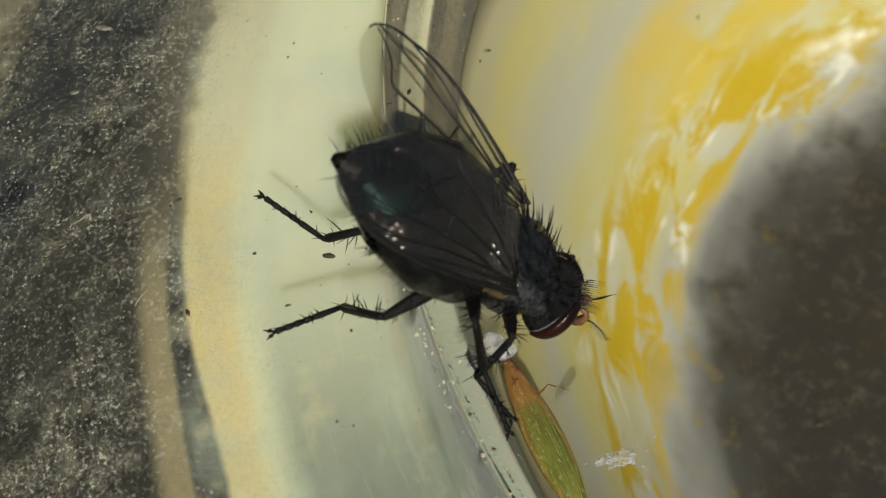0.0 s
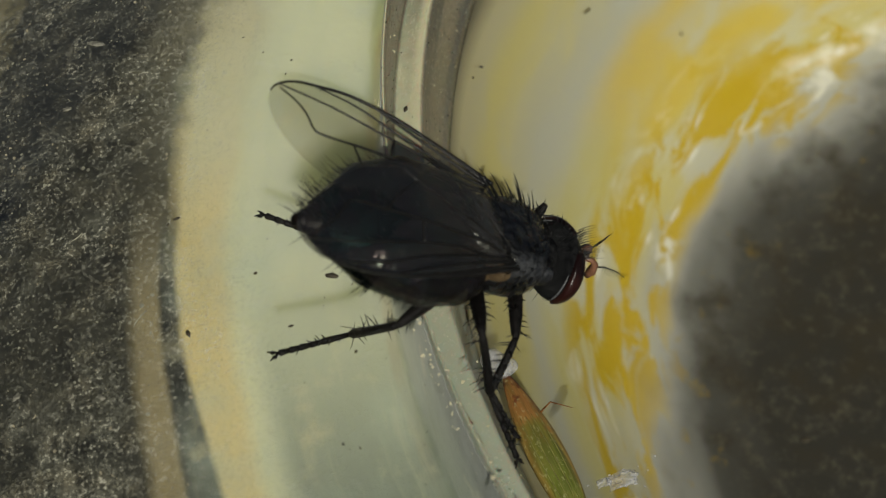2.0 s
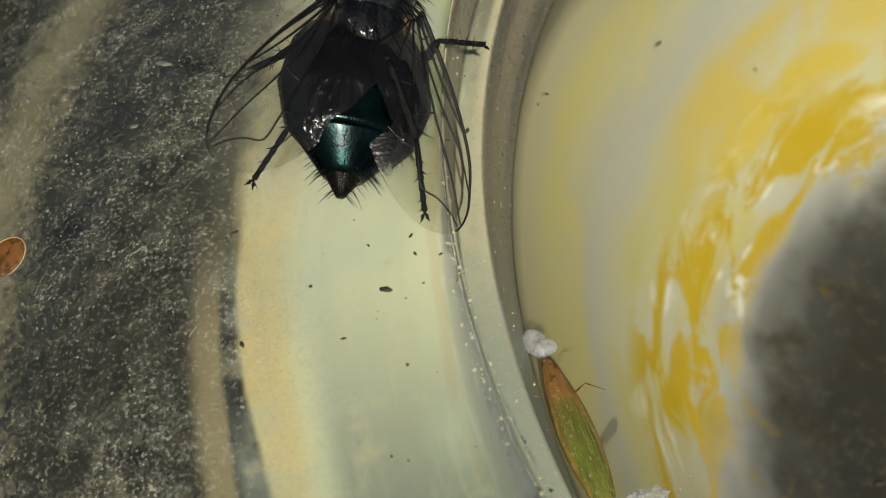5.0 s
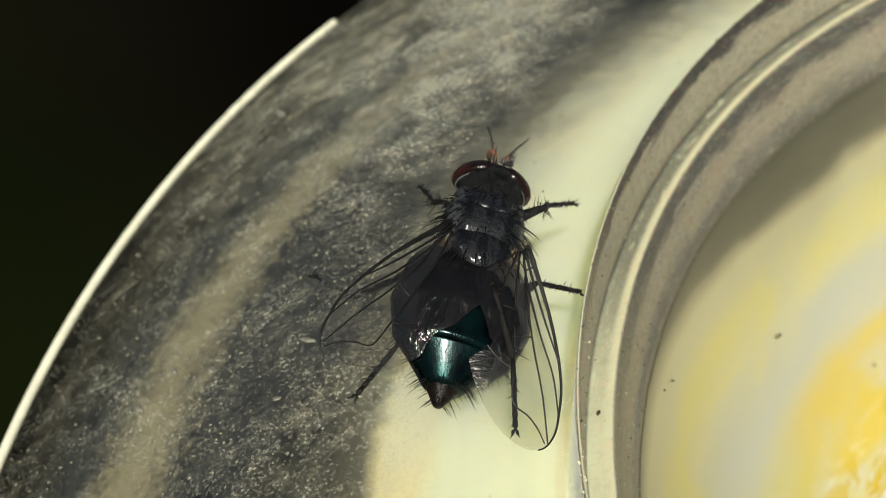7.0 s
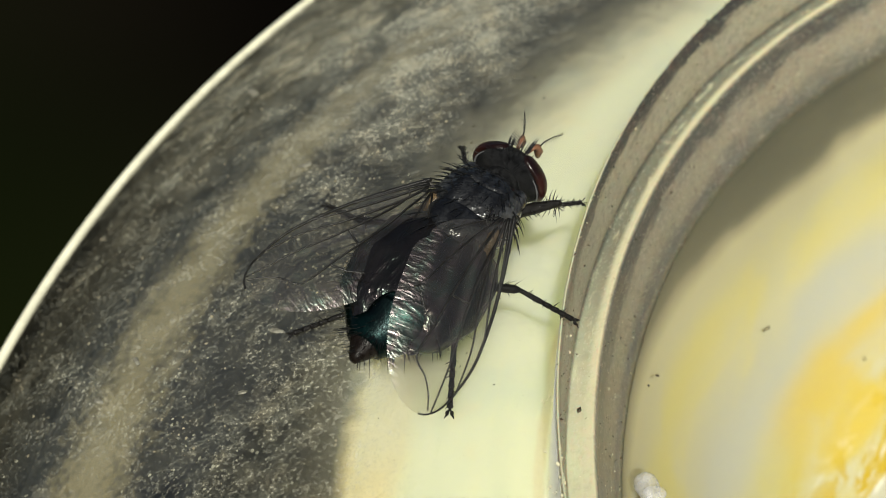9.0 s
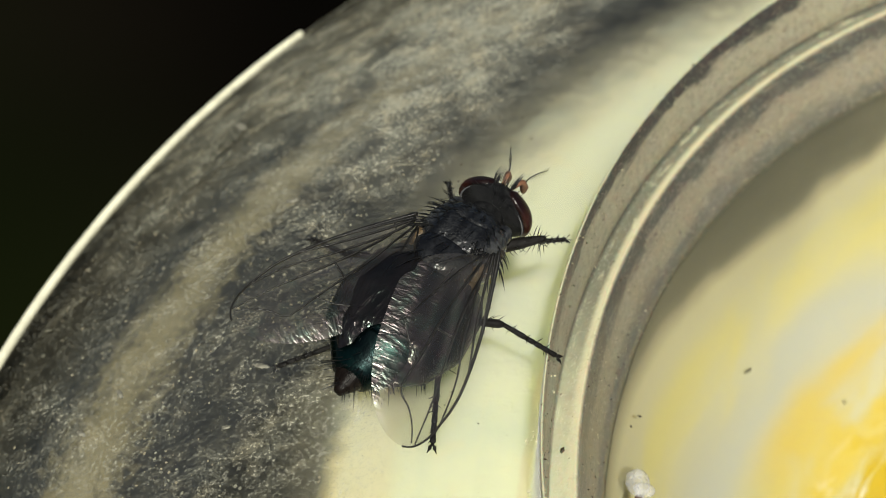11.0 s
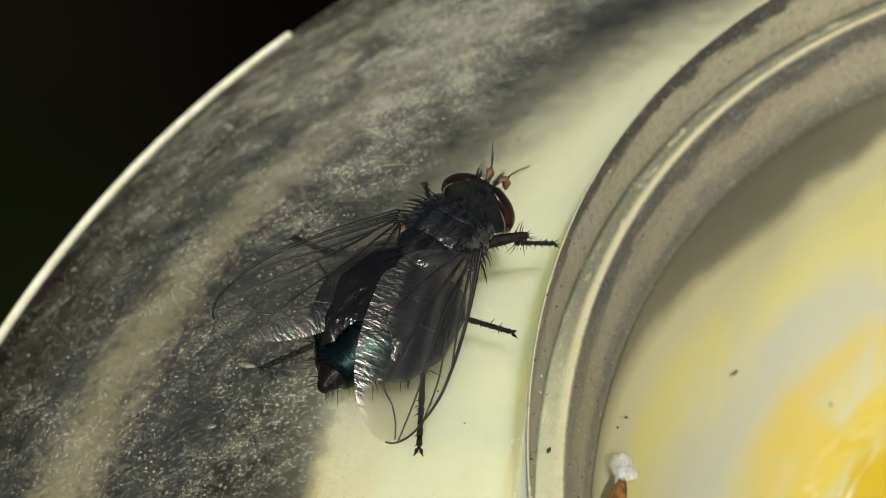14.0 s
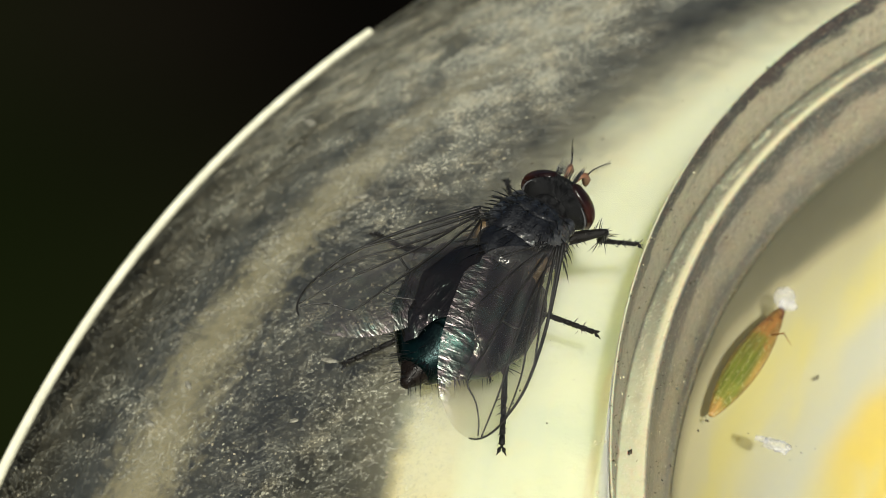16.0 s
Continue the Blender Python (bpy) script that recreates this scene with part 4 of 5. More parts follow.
def wing(side, root):
    """A wing along -x from its hinge; the trailing edge lies towards the body. side: 1 left, -1 right."""
    L, Wd = 5.5, 2.3

    def lead(u):
        v = -0.07 * math.sin(math.pi * min(1.0, u / 0.85))
        if u > 0.66:
            v += 0.40 * (1 - math.sqrt(max(0.0, 1 - ((u - 0.66) / 0.34) ** 2)))
        return v

    def trail(u):
        if u < 0.36:
            return 0.14 + 0.84 * math.sqrt(max(0.0, 1 - ((0.36 - u) / 0.29) ** 2)) - 0.06 * math.exp(-((u - 0.24) / 0.03) ** 2)
        if u < 0.55:
            return 0.98 + 0.02 * math.sin((u - 0.36) / 0.19 * math.pi / 2)
        return 0.40 + 0.60 * math.sqrt(max(0.0, 1 - ((u - 0.55) / 0.45) ** 2))

    def at(u, v, lift=0.0):
        fold = 0.03 * math.sin(v * 9 + 0.5) + 0.055 * math.sin(v * 24 + 1.0 + 3.0 * u) * math.exp(-(v / 0.42) ** 2)
        fold += 0.06 * math.sin(v * 21 - 4 * u) * max(0.0, 1 - u / 0.55) * min(1.0, max(0.0, (v - 0.25) * 4))
        z = fold * (1.1 - u) - (0.6 if v > 0.3 else 0.3) * (v - 0.3) ** 2 + 0.20 * math.sin(u * 2.6) + lift
        return Vector((-u * L, -side * v * Wd, z))
    bm = bmesh.new()
    rows = []
    for i in range(49):
        u = 0.002 + 0.997 * math.sin(math.pi / 2 * (i / 48) ** 0.9)
        a, b = lead(u), trail(u)
        rows.append([bm.verts.new(at(u, a + (b - a) * j / 36)) for j in range(37)])
    for p, q in zip(rows, rows[1:]):
        for j in range(36):
            bm.faces.new((p[j], q[j], q[j + 1], p[j + 1]))
    w = part("wing", bm, M_WING, root, "smoky transparent wing membrane")
    rim = [(u, lead(u)) for u in [math.sin(math.pi / 2 * k / 14) for k in range(15)]]
    veins = [(rim, 0.055, 0.022), ([(0.02, 0.04), (0.15, 0.0), (0.3, -0.04), (0.42, -0.07)], 0.035, 0.02),
             ([(0.02, 0.06), (0.2, 0.05), (0.42, 0.01), (0.6, -0.055)], 0.042, 0.022), ([(0.03, 0.08), (0.2, 0.12), (0.45, 0.11), (0.66, 0.05), (0.86, 0.075)], 0.036, 0.02),
             ([(0.16, 0.12), (0.3, 0.20), (0.52, 0.24), (0.76, 0.24), (0.975, 0.27)], 0.036, 0.02), ([(0.03, 0.11), (0.2, 0.27), (0.42, 0.42), (0.6, 0.52), (0.74, 0.60), (0.79, 0.585), (0.84, 0.46), (0.91, 0.36), (0.975, 0.31)], 0.034, 0.018),
             ([(0.47, 0.235), (0.46, 0.44)], 0.03, 0.026), ([(0.03, 0.14), (0.18, 0.40), (0.32, 0.60), (0.45, 0.78), (0.52, 0.93)], 0.03, 0.012),
             ([(0.62, 0.53), (0.58, 0.64), (0.55, 0.70), (0.47, 0.81)], 0.027, 0.02), ([(0.03, 0.17), (0.12, 0.48), (0.18, 0.66)], 0.022, 0.010), ([(0.12, 0.0), (0.13, 0.10)], 0.028, 0.024)]
    bm = bmesh.new()
    for pts, r0, r1 in veins:
        fine = [at(u, v, 0.012) for u, v in smooth_line(pts)]
        tube(bm, fine, [r0 + (r1 - r0) * k / (len(fine) - 1) for k in range(len(fine))], 5)
    part("vein", bm, M_VEIN, w, "brown-black branching veins")
    return w


def fly():
    rng = random.Random(12)
    root = tagged(empty("blowfly"), "blowfly with blue-green abdomen, grey-dusted thorax and red eyes", "fly")
    scale = Matrix.Scale(F, 4)

    def add(name, bm, mat, parent=None, label=""):
        bm.transform(scale)
        return part(name, bm, mat, parent or root, label)

    # thorax: broad box-like ellipsoid with a cross groove and a flattened back
    def thorax_shape(x, y, z):
        k = 1.0 + 0.10 * (1 - x * x)
        g = 0.05 * math.exp(-((x - 0.08 - 0.18 * abs(y)) / 0.035) ** 2) * max(z, 0)
        sq = 1.0 + 0.14 * (abs(x * y)) + 0.12 * abs(y * z)
        flat = 0.10 * max(0.0, z) ** 4
        ridge = 0.012 * math.cos(y * 16) * max(z, 0) ** 2
        return (x * (1.0 + 0.06 * abs(y)), y * k * sq, z * sq - g - flat + ridge)
    bm = bmesh.new()
    ball(bm, (0.16, 0, 1.85), (1.27, 1.16, 1.14), 72, 60, None, thorax_shape)
    thorax = add("thorax", bm, M_THORAX, None, "black thorax with grey dusted stripes")
    bm = bmesh.new()
    ball(bm, (-0.95, 0, 2.34), (0.82, 0.98, 0.50), 40, 28, None, lambda x, y, z: (x * (1.0 - 0.22 * y * y if x < 0 else 1), y * (1.0 - 0.10 * max(0, -x)), z - 0.12 * max(0, z) ** 4))
    add("scutellum", bm, M_THORAX, None, "rounded shield behind the thorax")
    for s in (1, -1):
        bm = bmesh.new()
        ball(bm, (1.0, s * 0.84, 2.1), (0.36, 0.30, 0.34), 14, 10)
        add("shoulder", bm, M_THORAX, None)
        bm = bmesh.new()
        ball(bm, (-0.45, s * 1.02, 2.05), (0.55, 0.26, 0.34), 14, 10)
        add("wing_socket", bm, M_CALYPTER, None, "brown wing socket")
        bm = bmesh.new()
        ball(bm, (-1.15, s * 1.0, 1.98), (0.52, 0.42, 0.10), 16, 10)
        add("calypter", bm, M_CALYPTER, None, "tan scale under the wing base")
    bm = bmesh.new()
    body_hair(bm, rng, (0, 0, 1.85), (1.40, 1.26, 1.18), 170, lambda d: d.z > 0.1, 0.15, 0.9, 0.010)
    body_hair(bm, rng, (0, 0, 1.85), (1.40, 1.26, 1.18), 85, lambda d: abs(d.y) > 0.5 and d.z > -0.1, 0.74, 0.8, 0.027)
    body_hair(bm, rng, (0, 0, 1.85), (1.40, 1.2, 1.1), 30, lambda d: d.z > 0.6, 0.55, 1.0, 0.022)
    body_hair(bm, rng, (-1.05, 0, 2.33), (0.7, 0.9, 0.44), 24, lambda d: d.x < -0.1 and d.z > -0.3, 0.8, 0.9, 0.026)
    add("bristle", bm, M_HAIR, thorax, "stiff black bristles")

    # abdomen: four plates that overlap like tiles
    def seg(x0, x1, w0, w1, h0, h1, zc0, zc1):
        bm = bmesh.new()
        rings = []
        for i in range(9):
            f = i / 8
            x = x0 + (x1 - x0) * f
            k = 1.0 - 0.018 * (1 - f) ** 3 - 0.014 * max(0, (f - 0.86) / 0.14) ** 2
            w, h, zc = (w0 + (w1 - w0) * f) * k, (h0 + (h1 - h0) * f) * k, zc0 + (zc1 - zc0) * f
            rings.append([bm.verts.new((x, w * math.cos(TAU * j / 40), zc + h * math.sin(TAU * j / 40) * (1.0 if math.sin(TAU * j / 40) > 0 else 0.85))) for j in range(40)])
        for a, b in zip(rings, rings[1:]):
            for j in range(40):
                bm.faces.new((a[j], a[(j + 1) % 40], b[(j + 1) % 40], b[j]))
        bm.faces.new(rings[0])
        bm.faces.new(rings[-1][::-1])
        bmesh.ops.recalc_face_normals(bm, faces=bm.faces)
        return bm
    plates = [(-0.85, -1.85, 1.10, 1.86, 0.55, 0.98, 1.60, 1.56), (-1.78, -3.05, 1.84, 2.08, 0.96, 1.15, 1.56, 1.50), (-3.0, -4.2, 2.08, 1.70, 1.16, 1.02, 1.50, 1.38),
              (-4.15, -5.3, 1.69, 0.58, 1.01, 0.50, 1.38, 1.18), (-5.25, -5.8, 0.52, 0.13, 0.44, 0.13, 1.18, 1.06)]
    for i, p in enumerate(plates):
        ob = add("abdomen_plate", seg(*p), M_ABDOMEN if i < 4 else M_TIP, None, "glossy blue-green abdomen plate" if i < 4 else "dark brown end plate")
        bm = bmesh.new()
        x1, w1, h1, zc = p[1], p[3], p[5], p[7]
        for k in range((26, 34, 54, 46, 16)[i]):
            a = rng.uniform(-0.5, math.pi + 0.5)
            x = x1 + rng.uniform(0.02, 0.25) if k % 3 else p[0] + (x1 - p[0]) * rng.random()
            f = (x - p[0]) / (x1 - p[0])
            w, h, z = p[2] + (w1 - p[2]) * f, p[4] + (h1 - p[4]) * f, p[6] + (zc - p[6]) * f
            root_at = Vector((x, w * 0.97 * math.cos(a), z + h * 0.97 * math.sin(a)))
            long = (0.2, 0.25, 0.42, 0.62, 0.5)[i] * rng.uniform(0.6, 1.15)
            bristle(bm, root_at, Vector((-1.0, 0.9 * math.cos(a), 0.9 * math.sin(a))), long, 0.014, 0.1)
        for k in range((60, 70, 70, 50, 6)[i]):
            a, f = rng.choice((-1, 1)) * rng.uniform(-0.25, 0.35) + (0 if rng.random() < 0.5 else math.pi), rng.random()
            w, h, z = p[2] + (w1 - p[2]) * f, p[4] + (h1 - p[4]) * f, p[6] + (zc - p[6]) * f
            bristle(bm, (p[0] + (x1 - p[0]) * f, w * 0.97 * math.cos(a), z + h * 0.9 * math.sin(a)), (-0.8, math.cos(a) * 1.2, -0.3), rng.uniform(0.16, 0.34), 0.010, 0.1)
        add("bristle", bm, M_HAIR, ob)
    bm = bmesh.new()
    tube(bm, [(0.3, 0, 0), (-0.15, 0, 0), (-0.45, 0, -0.02), (-0.62, 0, -0.03), (-0.8, 0, -0.06)], [0.13, 0.13, 0.11, 0.10, 0.05], 12)
    ovi = add("ovipositor", bm, M_TIP, None, "brown telescoping ovipositor")

    # head
    hc = Vector((1.94, 0, 1.80))
    bm = bmesh.new()

    def head_shape(x, y, z):
        return (x * (1.0 if x > 0 else 0.62), y, z)
    size = Vector((0.66, 1.20, 0.93))
    ball(bm, hc, size, 40, 28, None, head_shape)
    tube(bm, [(1.2, 0, 1.75), (1.8, 0, 1.8)], [0.55, 0.6], 14)
    head = add("head", bm, M_HEAD, None, "dusted black head")
    for s in (1, -1):
        # the eye is a low cap over the side of the head
        axis = Vector((0.38, s * 0.88, 0.24)).normalized()
        e1 = axis.cross(Vector((0, 0, 1))).normalized()
        e2 = axis.cross(e1)
        bm = bmesh.new()
        rings = []
        for i in range(13):
            ring = []
            for k in range(32):
                a = i / 12 / math.hypot(math.cos(TAU * k / 32) / radians(42), math.sin(TAU * k / 32) / radians(60))
                d = axis * math.cos(a) + (e1 * math.cos(TAU * k / 32) + e2 * math.sin(TAU * k / 32)) * math.sin(a)
                d = Vector(head_shape(*d)) * (1.075 if i < 12 else 0.97)
                ring.append(bm.verts.new(hc + Vector((d.x * size.x, d.y * size.y, d.z * size.z))))
            rings.append(ring)
        for p, q in zip(rings, rings[1:]):
            for k in range(32):
                bm.faces.new((p[k], p[(k + 1) % 32], q[(k + 1) % 32], q[k]))
        bmesh.ops.remove_doubles(bm, verts=bm.verts, dist=0.0005)
        bmesh.ops.recalc_face_normals(bm, faces=bm.faces)
        add("eye", bm, M_EYE, None, "dark red compound eye")
        bm = bmesh.new()
        pts = []
        for k in range(32):
            w = e1 * math.cos(TAU * k / 32) + e2 * math.sin(TAU * k / 32)
            a = 1 / math.hypot(math.cos(TAU * k / 32) / radians(48), math.sin(TAU * k / 32) / radians(64))
            d = axis * math.cos(a) + w * math.sin(a)
            if d.x < 0.0 and d.z < 0.6:
                d = Vector(head_shape(*d)) * 1.02
                pts.append((d.z, hc + Vector((d.x * size.x, d.y * size.y, d.z * size.z))))
        pts = [p for _, p in sorted(pts, key=lambda q: q[0])]
        tube(bm, pts, [0.03 * math.sin(math.pi * (k + 0.6) / (len(pts) + 0.6)) for k in range(len(pts))], 6)
        add("cheek_stripe", bm, M_CHEEK, head, "silver stripe behind the eye")
        bm = bmesh.new()
        tube(bm, [(2.55, s * 0.15, 2.30), (2.82, s * 0.22, 2.38), (2.98, s * 0.27, 2.30), (3.08, s * 0.30, 2.02), (3.08, s * 0.31, 1.8)], [0.06, 0.08, 0.10, 0.14, 0.08], 9)
        tube(bm, [(2.95, s * 0.26, 2.32), (3.0, s * 0.29, 2.34)], [0.05, 0.05], 7)
        ant = add("antenna", bm, M_ANTENNA, None, "orange-brown antenna")
        bm = bmesh.new()
        tube(bm, [(3.03, s * 0.29, 2.2), (3.22, s * 0.36, 2.38), (3.48, s * 0.52, 2.5), (3.72, s * 0.72, 2.54)], [0.03, 0.024, 0.014, 0.005], 5)
        for k in range(9):
            f = 0.25 + 0.08 * k
            q = Vector((3.03, s * 0.29, 2.26)).lerp(Vector((3.72, s * 0.72, 2.56)), f)
            for e in (-1, 1):
                tube(bm, [q, q + Vector((0.08, s * 0.02, e * 0.16))], [0.008, 0.003], 4, False)
        add("arista", bm, M_HAIR, ant, "feathery black bristle")
    bm = bmesh.new()
    for s in (1, -1):
        for k in range(9):
            bristle(bm, (2.1 + 0.07 * k, s * (0.30 - 0.012 * k), 2.82 - 0.07 * k), (0.5, s * 0.1, 1.0), 0.42 * rng.uniform(0.7, 1.1), 0.018, -0.5)
        for k in range(14):
            b = radians(rng.uniform(-80, 80))
            bristle(bm, (1.80, s * (1.1 * math.cos(b) * 0.9 + 0.06), 1.85 + 0.92 * math.sin(b)), (-0.3, s * math.cos(b), math.sin(b)), 0.24 * rng.uniform(0.6, 1.2), 0.012, 0.1)
        for k in range(46):
            a, b = rng.uniform(-0.35, 2.3), rng.uniform(0.0, 0.34)
            p = Vector((math.cos(a) * math.cos(b) * 0.72, s * math.sin(b) * 1.18, math.sin(a) * math.cos(b) * 0.97))
            bristle(bm, Vector(hc) + p, p + Vector((0.2, 0, 0.3)), 0.21 * rng.uniform(0.5, 1.4), 0.013, -0.3)
        for k in range(12):
            bristle(bm, (2.5 + 0.2 * rng.random(), s * rng.uniform(0.1, 0.5), rng.uniform(1.0, 1.4)), (1, s * 0.3, -0.8), 0.26 * rng.uniform(0.6, 1.2), 0.012, 0.0)
    add("bristle", bm, M_HAIR, head)
    bm = bmesh.new()
    tube(bm, [(2.45, 0, 1.25), (2.55, 0, 0.95), (2.5, 0, 0.7)], [0.26, 0.2, 0.16], 12)
    ball(bm, (2.5, 0, 0.62), (0.28, 0.2, 0.12), 14, 10)
    proboscis = add("proboscis", bm, plain("red_brown_mouthpart", (0.06, 0.015, 0.008), 0.3, grain=0.2, vary=0.5), None, "short red-brown proboscis")

    # the inner lobes of the wings lie folded over the abdomen
    lobes = {}
    for s in (1, -1):
        bm = bmesh.new()
        rows = []
        back, edge = (-4.75, (106, 104, 98, 82, 44)) if s > 0 else (-4.7, (92, 90, 84, 66, 30))
        for i in range(29):
            f = i / 28
            x = -1.35 + (back + 1.35) * f
            a0 = radians(np.interp(f, (0.0, 0.3, 0.5, 0.75, 1.0), edge))
            a1 = radians(-14 + 20 * f ** 4)
            w, h, zc = (np.interp(-x, (0.85, 1.85, 3.05, 4.2, 5.3), col) for col in ((1.15, 1.86, 2.08, 1.70, 0.58), (0.55, 0.98, 1.16, 1.02, 0.5), (1.60, 1.56, 1.50, 1.38, 1.18)))
            w, h = w + 0.10, h + 0.09
            ring = [a0 + (a1 - a0) * j / 12 for j in range(13)]
            rows.append([bm.verts.new((x + 0.35 * (1 - f) * math.cos(a) - 0.2 * f * max(0.0, math.sin((a - a1) / (a0 - a1 + 1e-6) * math.pi)),
                                       s * w * math.cos(a), zc + h * math.sin(a) - 1.55 + 0.018 * math.sin(14 * a + 5 * f))) for a in ring])
        for p, q in zip(rows, rows[1:]):
            for j in range(12):
                bm.faces.new((p[j], q[j], q[j + 1], p[j + 1]))
        lobes[s] = add("wing_lobe", bm, M_LOBE, None, "dark smoky inner lobe of the wing")
    wings = {s: wing(s, root) for s in (1, -1)}
    legs = {}
    for kind, lens in LEGS.items():
        for s in (1, -1):
            bm = bmesh.new()
            hx, hy, hz = HIPS[kind]
            tube(bm, [(hx / F, s * hy * 0.7 / F, (hz + 0.5) / F), (hx / F, s * hy / F, hz / F)], [0.34, 0.2], 10)
            add("coxa", bm, M_LEG, None)
            thick = {"front": 0.145, "middle": 0.155, "hind": 0.16}[kind]
            segs = []
            for n, ln, th in zip(("femur", "tibia", "tarsus"), lens, (thick, thick * 0.66, thick * 0.52)):
                shape, hair = leg_segment(n, ln, th, rng)
                segs.append(part(n, shape, M_LEG, root))
                part("bristle", hair, M_HAIR, segs[-1])
            legs[kind, s] = tuple(segs)
    return root, wings, legs, ovi, lobes, proboscis


# ---------------------------------------------------------------- poses of the fly
# body poses: x, y, z, roll, pitch, heading
POSE_A = (-24.37, -3.39, -0.73, -3.1, 38.9, 3.4)
POSE_START = (-24.39, -3.79, -0.58, 0.4, 53.9, -14.6)
POSE_B = (-28.43, 6.35, 0.36, 23.5, -7.1, 77.9)
POSE_C = (-27.86, 6.81, 0.43, 12.4, -1.8, 56)
BODY = [
    (0, POSE_START),
    (0.4, POSE_START),
    (0.55, POSE_A),
    (3.2, POSE_A),
    (3.5, (-24.98, -2.85, -0.04, 3, 15.3, 27)),
    (3.9, (-25.98, -1.25, 0.16, 9, 0.3, 62)),
    (4.4, (-26.98, 1.35, 0.34, 17.5, -6.1, 83.7)),
    (4.9, (-27.58, 3.75, 0.36, 22.5, -7.1, 81.7)),
    (5.3, (-27.88, 5.36, 0.36, 23.5, -7.1, 79)),
    (5.5, (-27.88, 5.41, 0.36, 23.5, -7.1, 78.9)),
    (5.75, (-28.13, 5.95, 0.36, 23.5, -7.1, 78.1)),
    (6, (-28.25, 6.16, 0.36, 23.5, -7.1, 77.3)),
    (6.5, (-28.26, 6.23, 0.36, 23.5, -7.1, 77.1)),
    (7, (-28.36, 6.36, 0.36, 23.5, -7.1, 77.3)),
    (7.5, POSE_B),
    (8, (-28.38, 6.37, 0.36, 23.5, -7.1, 77.2)),
    (8.4, (-28.35, 6.35, 0.36, 23.5, -7.1, 75.8)),
    (8.5, (-27.66, 6.36, 0.47, 13.9, -1.2, 56.8)),
    (8.8, (-27.66, 6.39, 0.47, 13.9, -0.7, 54.6)),
    (9, (-27.66, 6.39, 0.47, 13.9, -0.7, 54.6)),
    (10.2, (-27.64, 6.45, 0.47, 13.9, -0.7, 54.6)),
    (12.3, (-27.76, 6.71, 0.45, 12.4, -1.6, 54.8)),
    (14.5, (-27.76, 6.69, 0.45, 12.4, -1.6, 55.2)),
    (15, POSE_C),
    (16, POSE_C)]
# where the feet stand on the plastic, while the fly stays put
FEET = {
    "A": {("hind", -1): (-28.71, -4.94, -0.2), ("middle", -1): (-23.79, -7.69, -0.6), ("front", -1): (-24.11, -6.5, -0.3), ("hind", 1): (-28.8, -1.17, -0.2),
          ("middle", 1): (-24.6, -0.3, 0.0), ("front", 1): (-22.9, -2.0, -1.2)},
    "B": {("hind", -1): (-27.22, 0.69, 0), ("middle", -1): (-25.23, 5.36, 0), ("front", -1): (-25.16, 8.96, 0), ("hind", 1): (-31.53, 2.7, -0.62),
          ("middle", 1): (-33.27, 8.14, -1.27), ("front", 1): (-30.27, 11.89, -0.81)},
    "D": {("hind", -1): (-28.23, 1.4, -0.1), ("middle", -1): (-24.92, 3.99, 0), ("front", -1): (-24.42, 8.35, 0), ("hind", 1): (-32.58, 5.08, -0.93),
          ("middle", 1): (-32.88, 11.23, -1.43), ("front", 1): (-27.82, 12.05, -0.38)},
    "C": {("hind", -1): (-28.23, 1.4, -0.1), ("middle", -1): (-25.73, 5.06, 0), ("front", -1): (-24.42, 8.35, 0), ("hind", 1): (-32.58, 5.08, -0.93),
          ("middle", 1): (-32.88, 11.23, -1.43), ("front", 1): (-28.2, 12.0, -0.38)},
}
# wing hinges and turns in the fly's space
WINGS = {"A": {1: (-0.37, 1.14, 2.27, 3.9, -5.1, -25.3), -1: (-0.33, -1.14, 2.3, 27.0, -7.0, 7.5)},
         "B": {1: (-0.28, 0.97, 2.15, 13.3, 0.9, -32.8), -1: (-0.36, -1.18, 2.3, 7.0, -12.5, 25.4)},
         "C": {1: (-0.29, 1.2, 2.30, 2.0, -5.0, -27.5), -1: (-0.17, -1.2, 2.62, 26.0, -19.0, 18.8)}}


def frame_from(at, x_axis, up):
    """A pose at a point (units) with its x along x_axis and its z near up."""
    x = Vector(x_axis).normalized()
    y = Vector(up).cross(x).normalized()
    z = x.cross(y)
    m = Matrix((x, y, z)).transposed().to_4x4()
    m.translation = Vector(at) * S
    return m


def leg_poses(kind, side, foot, bend=None):
    """Femur, tibia and tarsus poses in the fly's space that reach a foot in the fly's space."""
    a, b, c = LEGS[kind]
    hx, hy, hz = HIPS[kind]
    hip, foot = Vector((hx, side * hy, hz)), Vector(foot)
    up = Vector(bend or {"front": (0.3, side * 0.6, 0.45), "middle": (-0.9, side * 0.4, 0.4), "hind": (-0.75, side * 0.15, 0.5)}[kind])
    out = foot - hip - (Vector((0, 0, 0)) if bend or kind == "front" else up * 1.3)
    flat = Vector((out.x, out.y, 0))
    flat = flat.normalized() if flat.length > 0.01 else Vector((0, side, 0))
    ankle = foot - (flat * 0.92 + Vector((0, 0, -0.42))).normalized() * c * 0.98
    d = ankle - hip
    reach = a + b - 0.03
    if d.length > reach:
        d = d.normalized() * reach
        ankle = hip + d
    h = max(d.length, abs(a - b) + 0.05)
    along = (a * a - b * b + h * h) / (2 * h)
    lift = math.sqrt(max(0.0, a * a - along * along))
    u = d.normalized()
    up = (up - u * up.dot(u)).normalized()
    knee = hip + u * along + up * lift
    tip = foot - ankle
    return [frame_from(hip, knee - hip, up), frame_from(knee, ankle - knee, up), frame_from(ankle, tip, (0, 0, 1))]


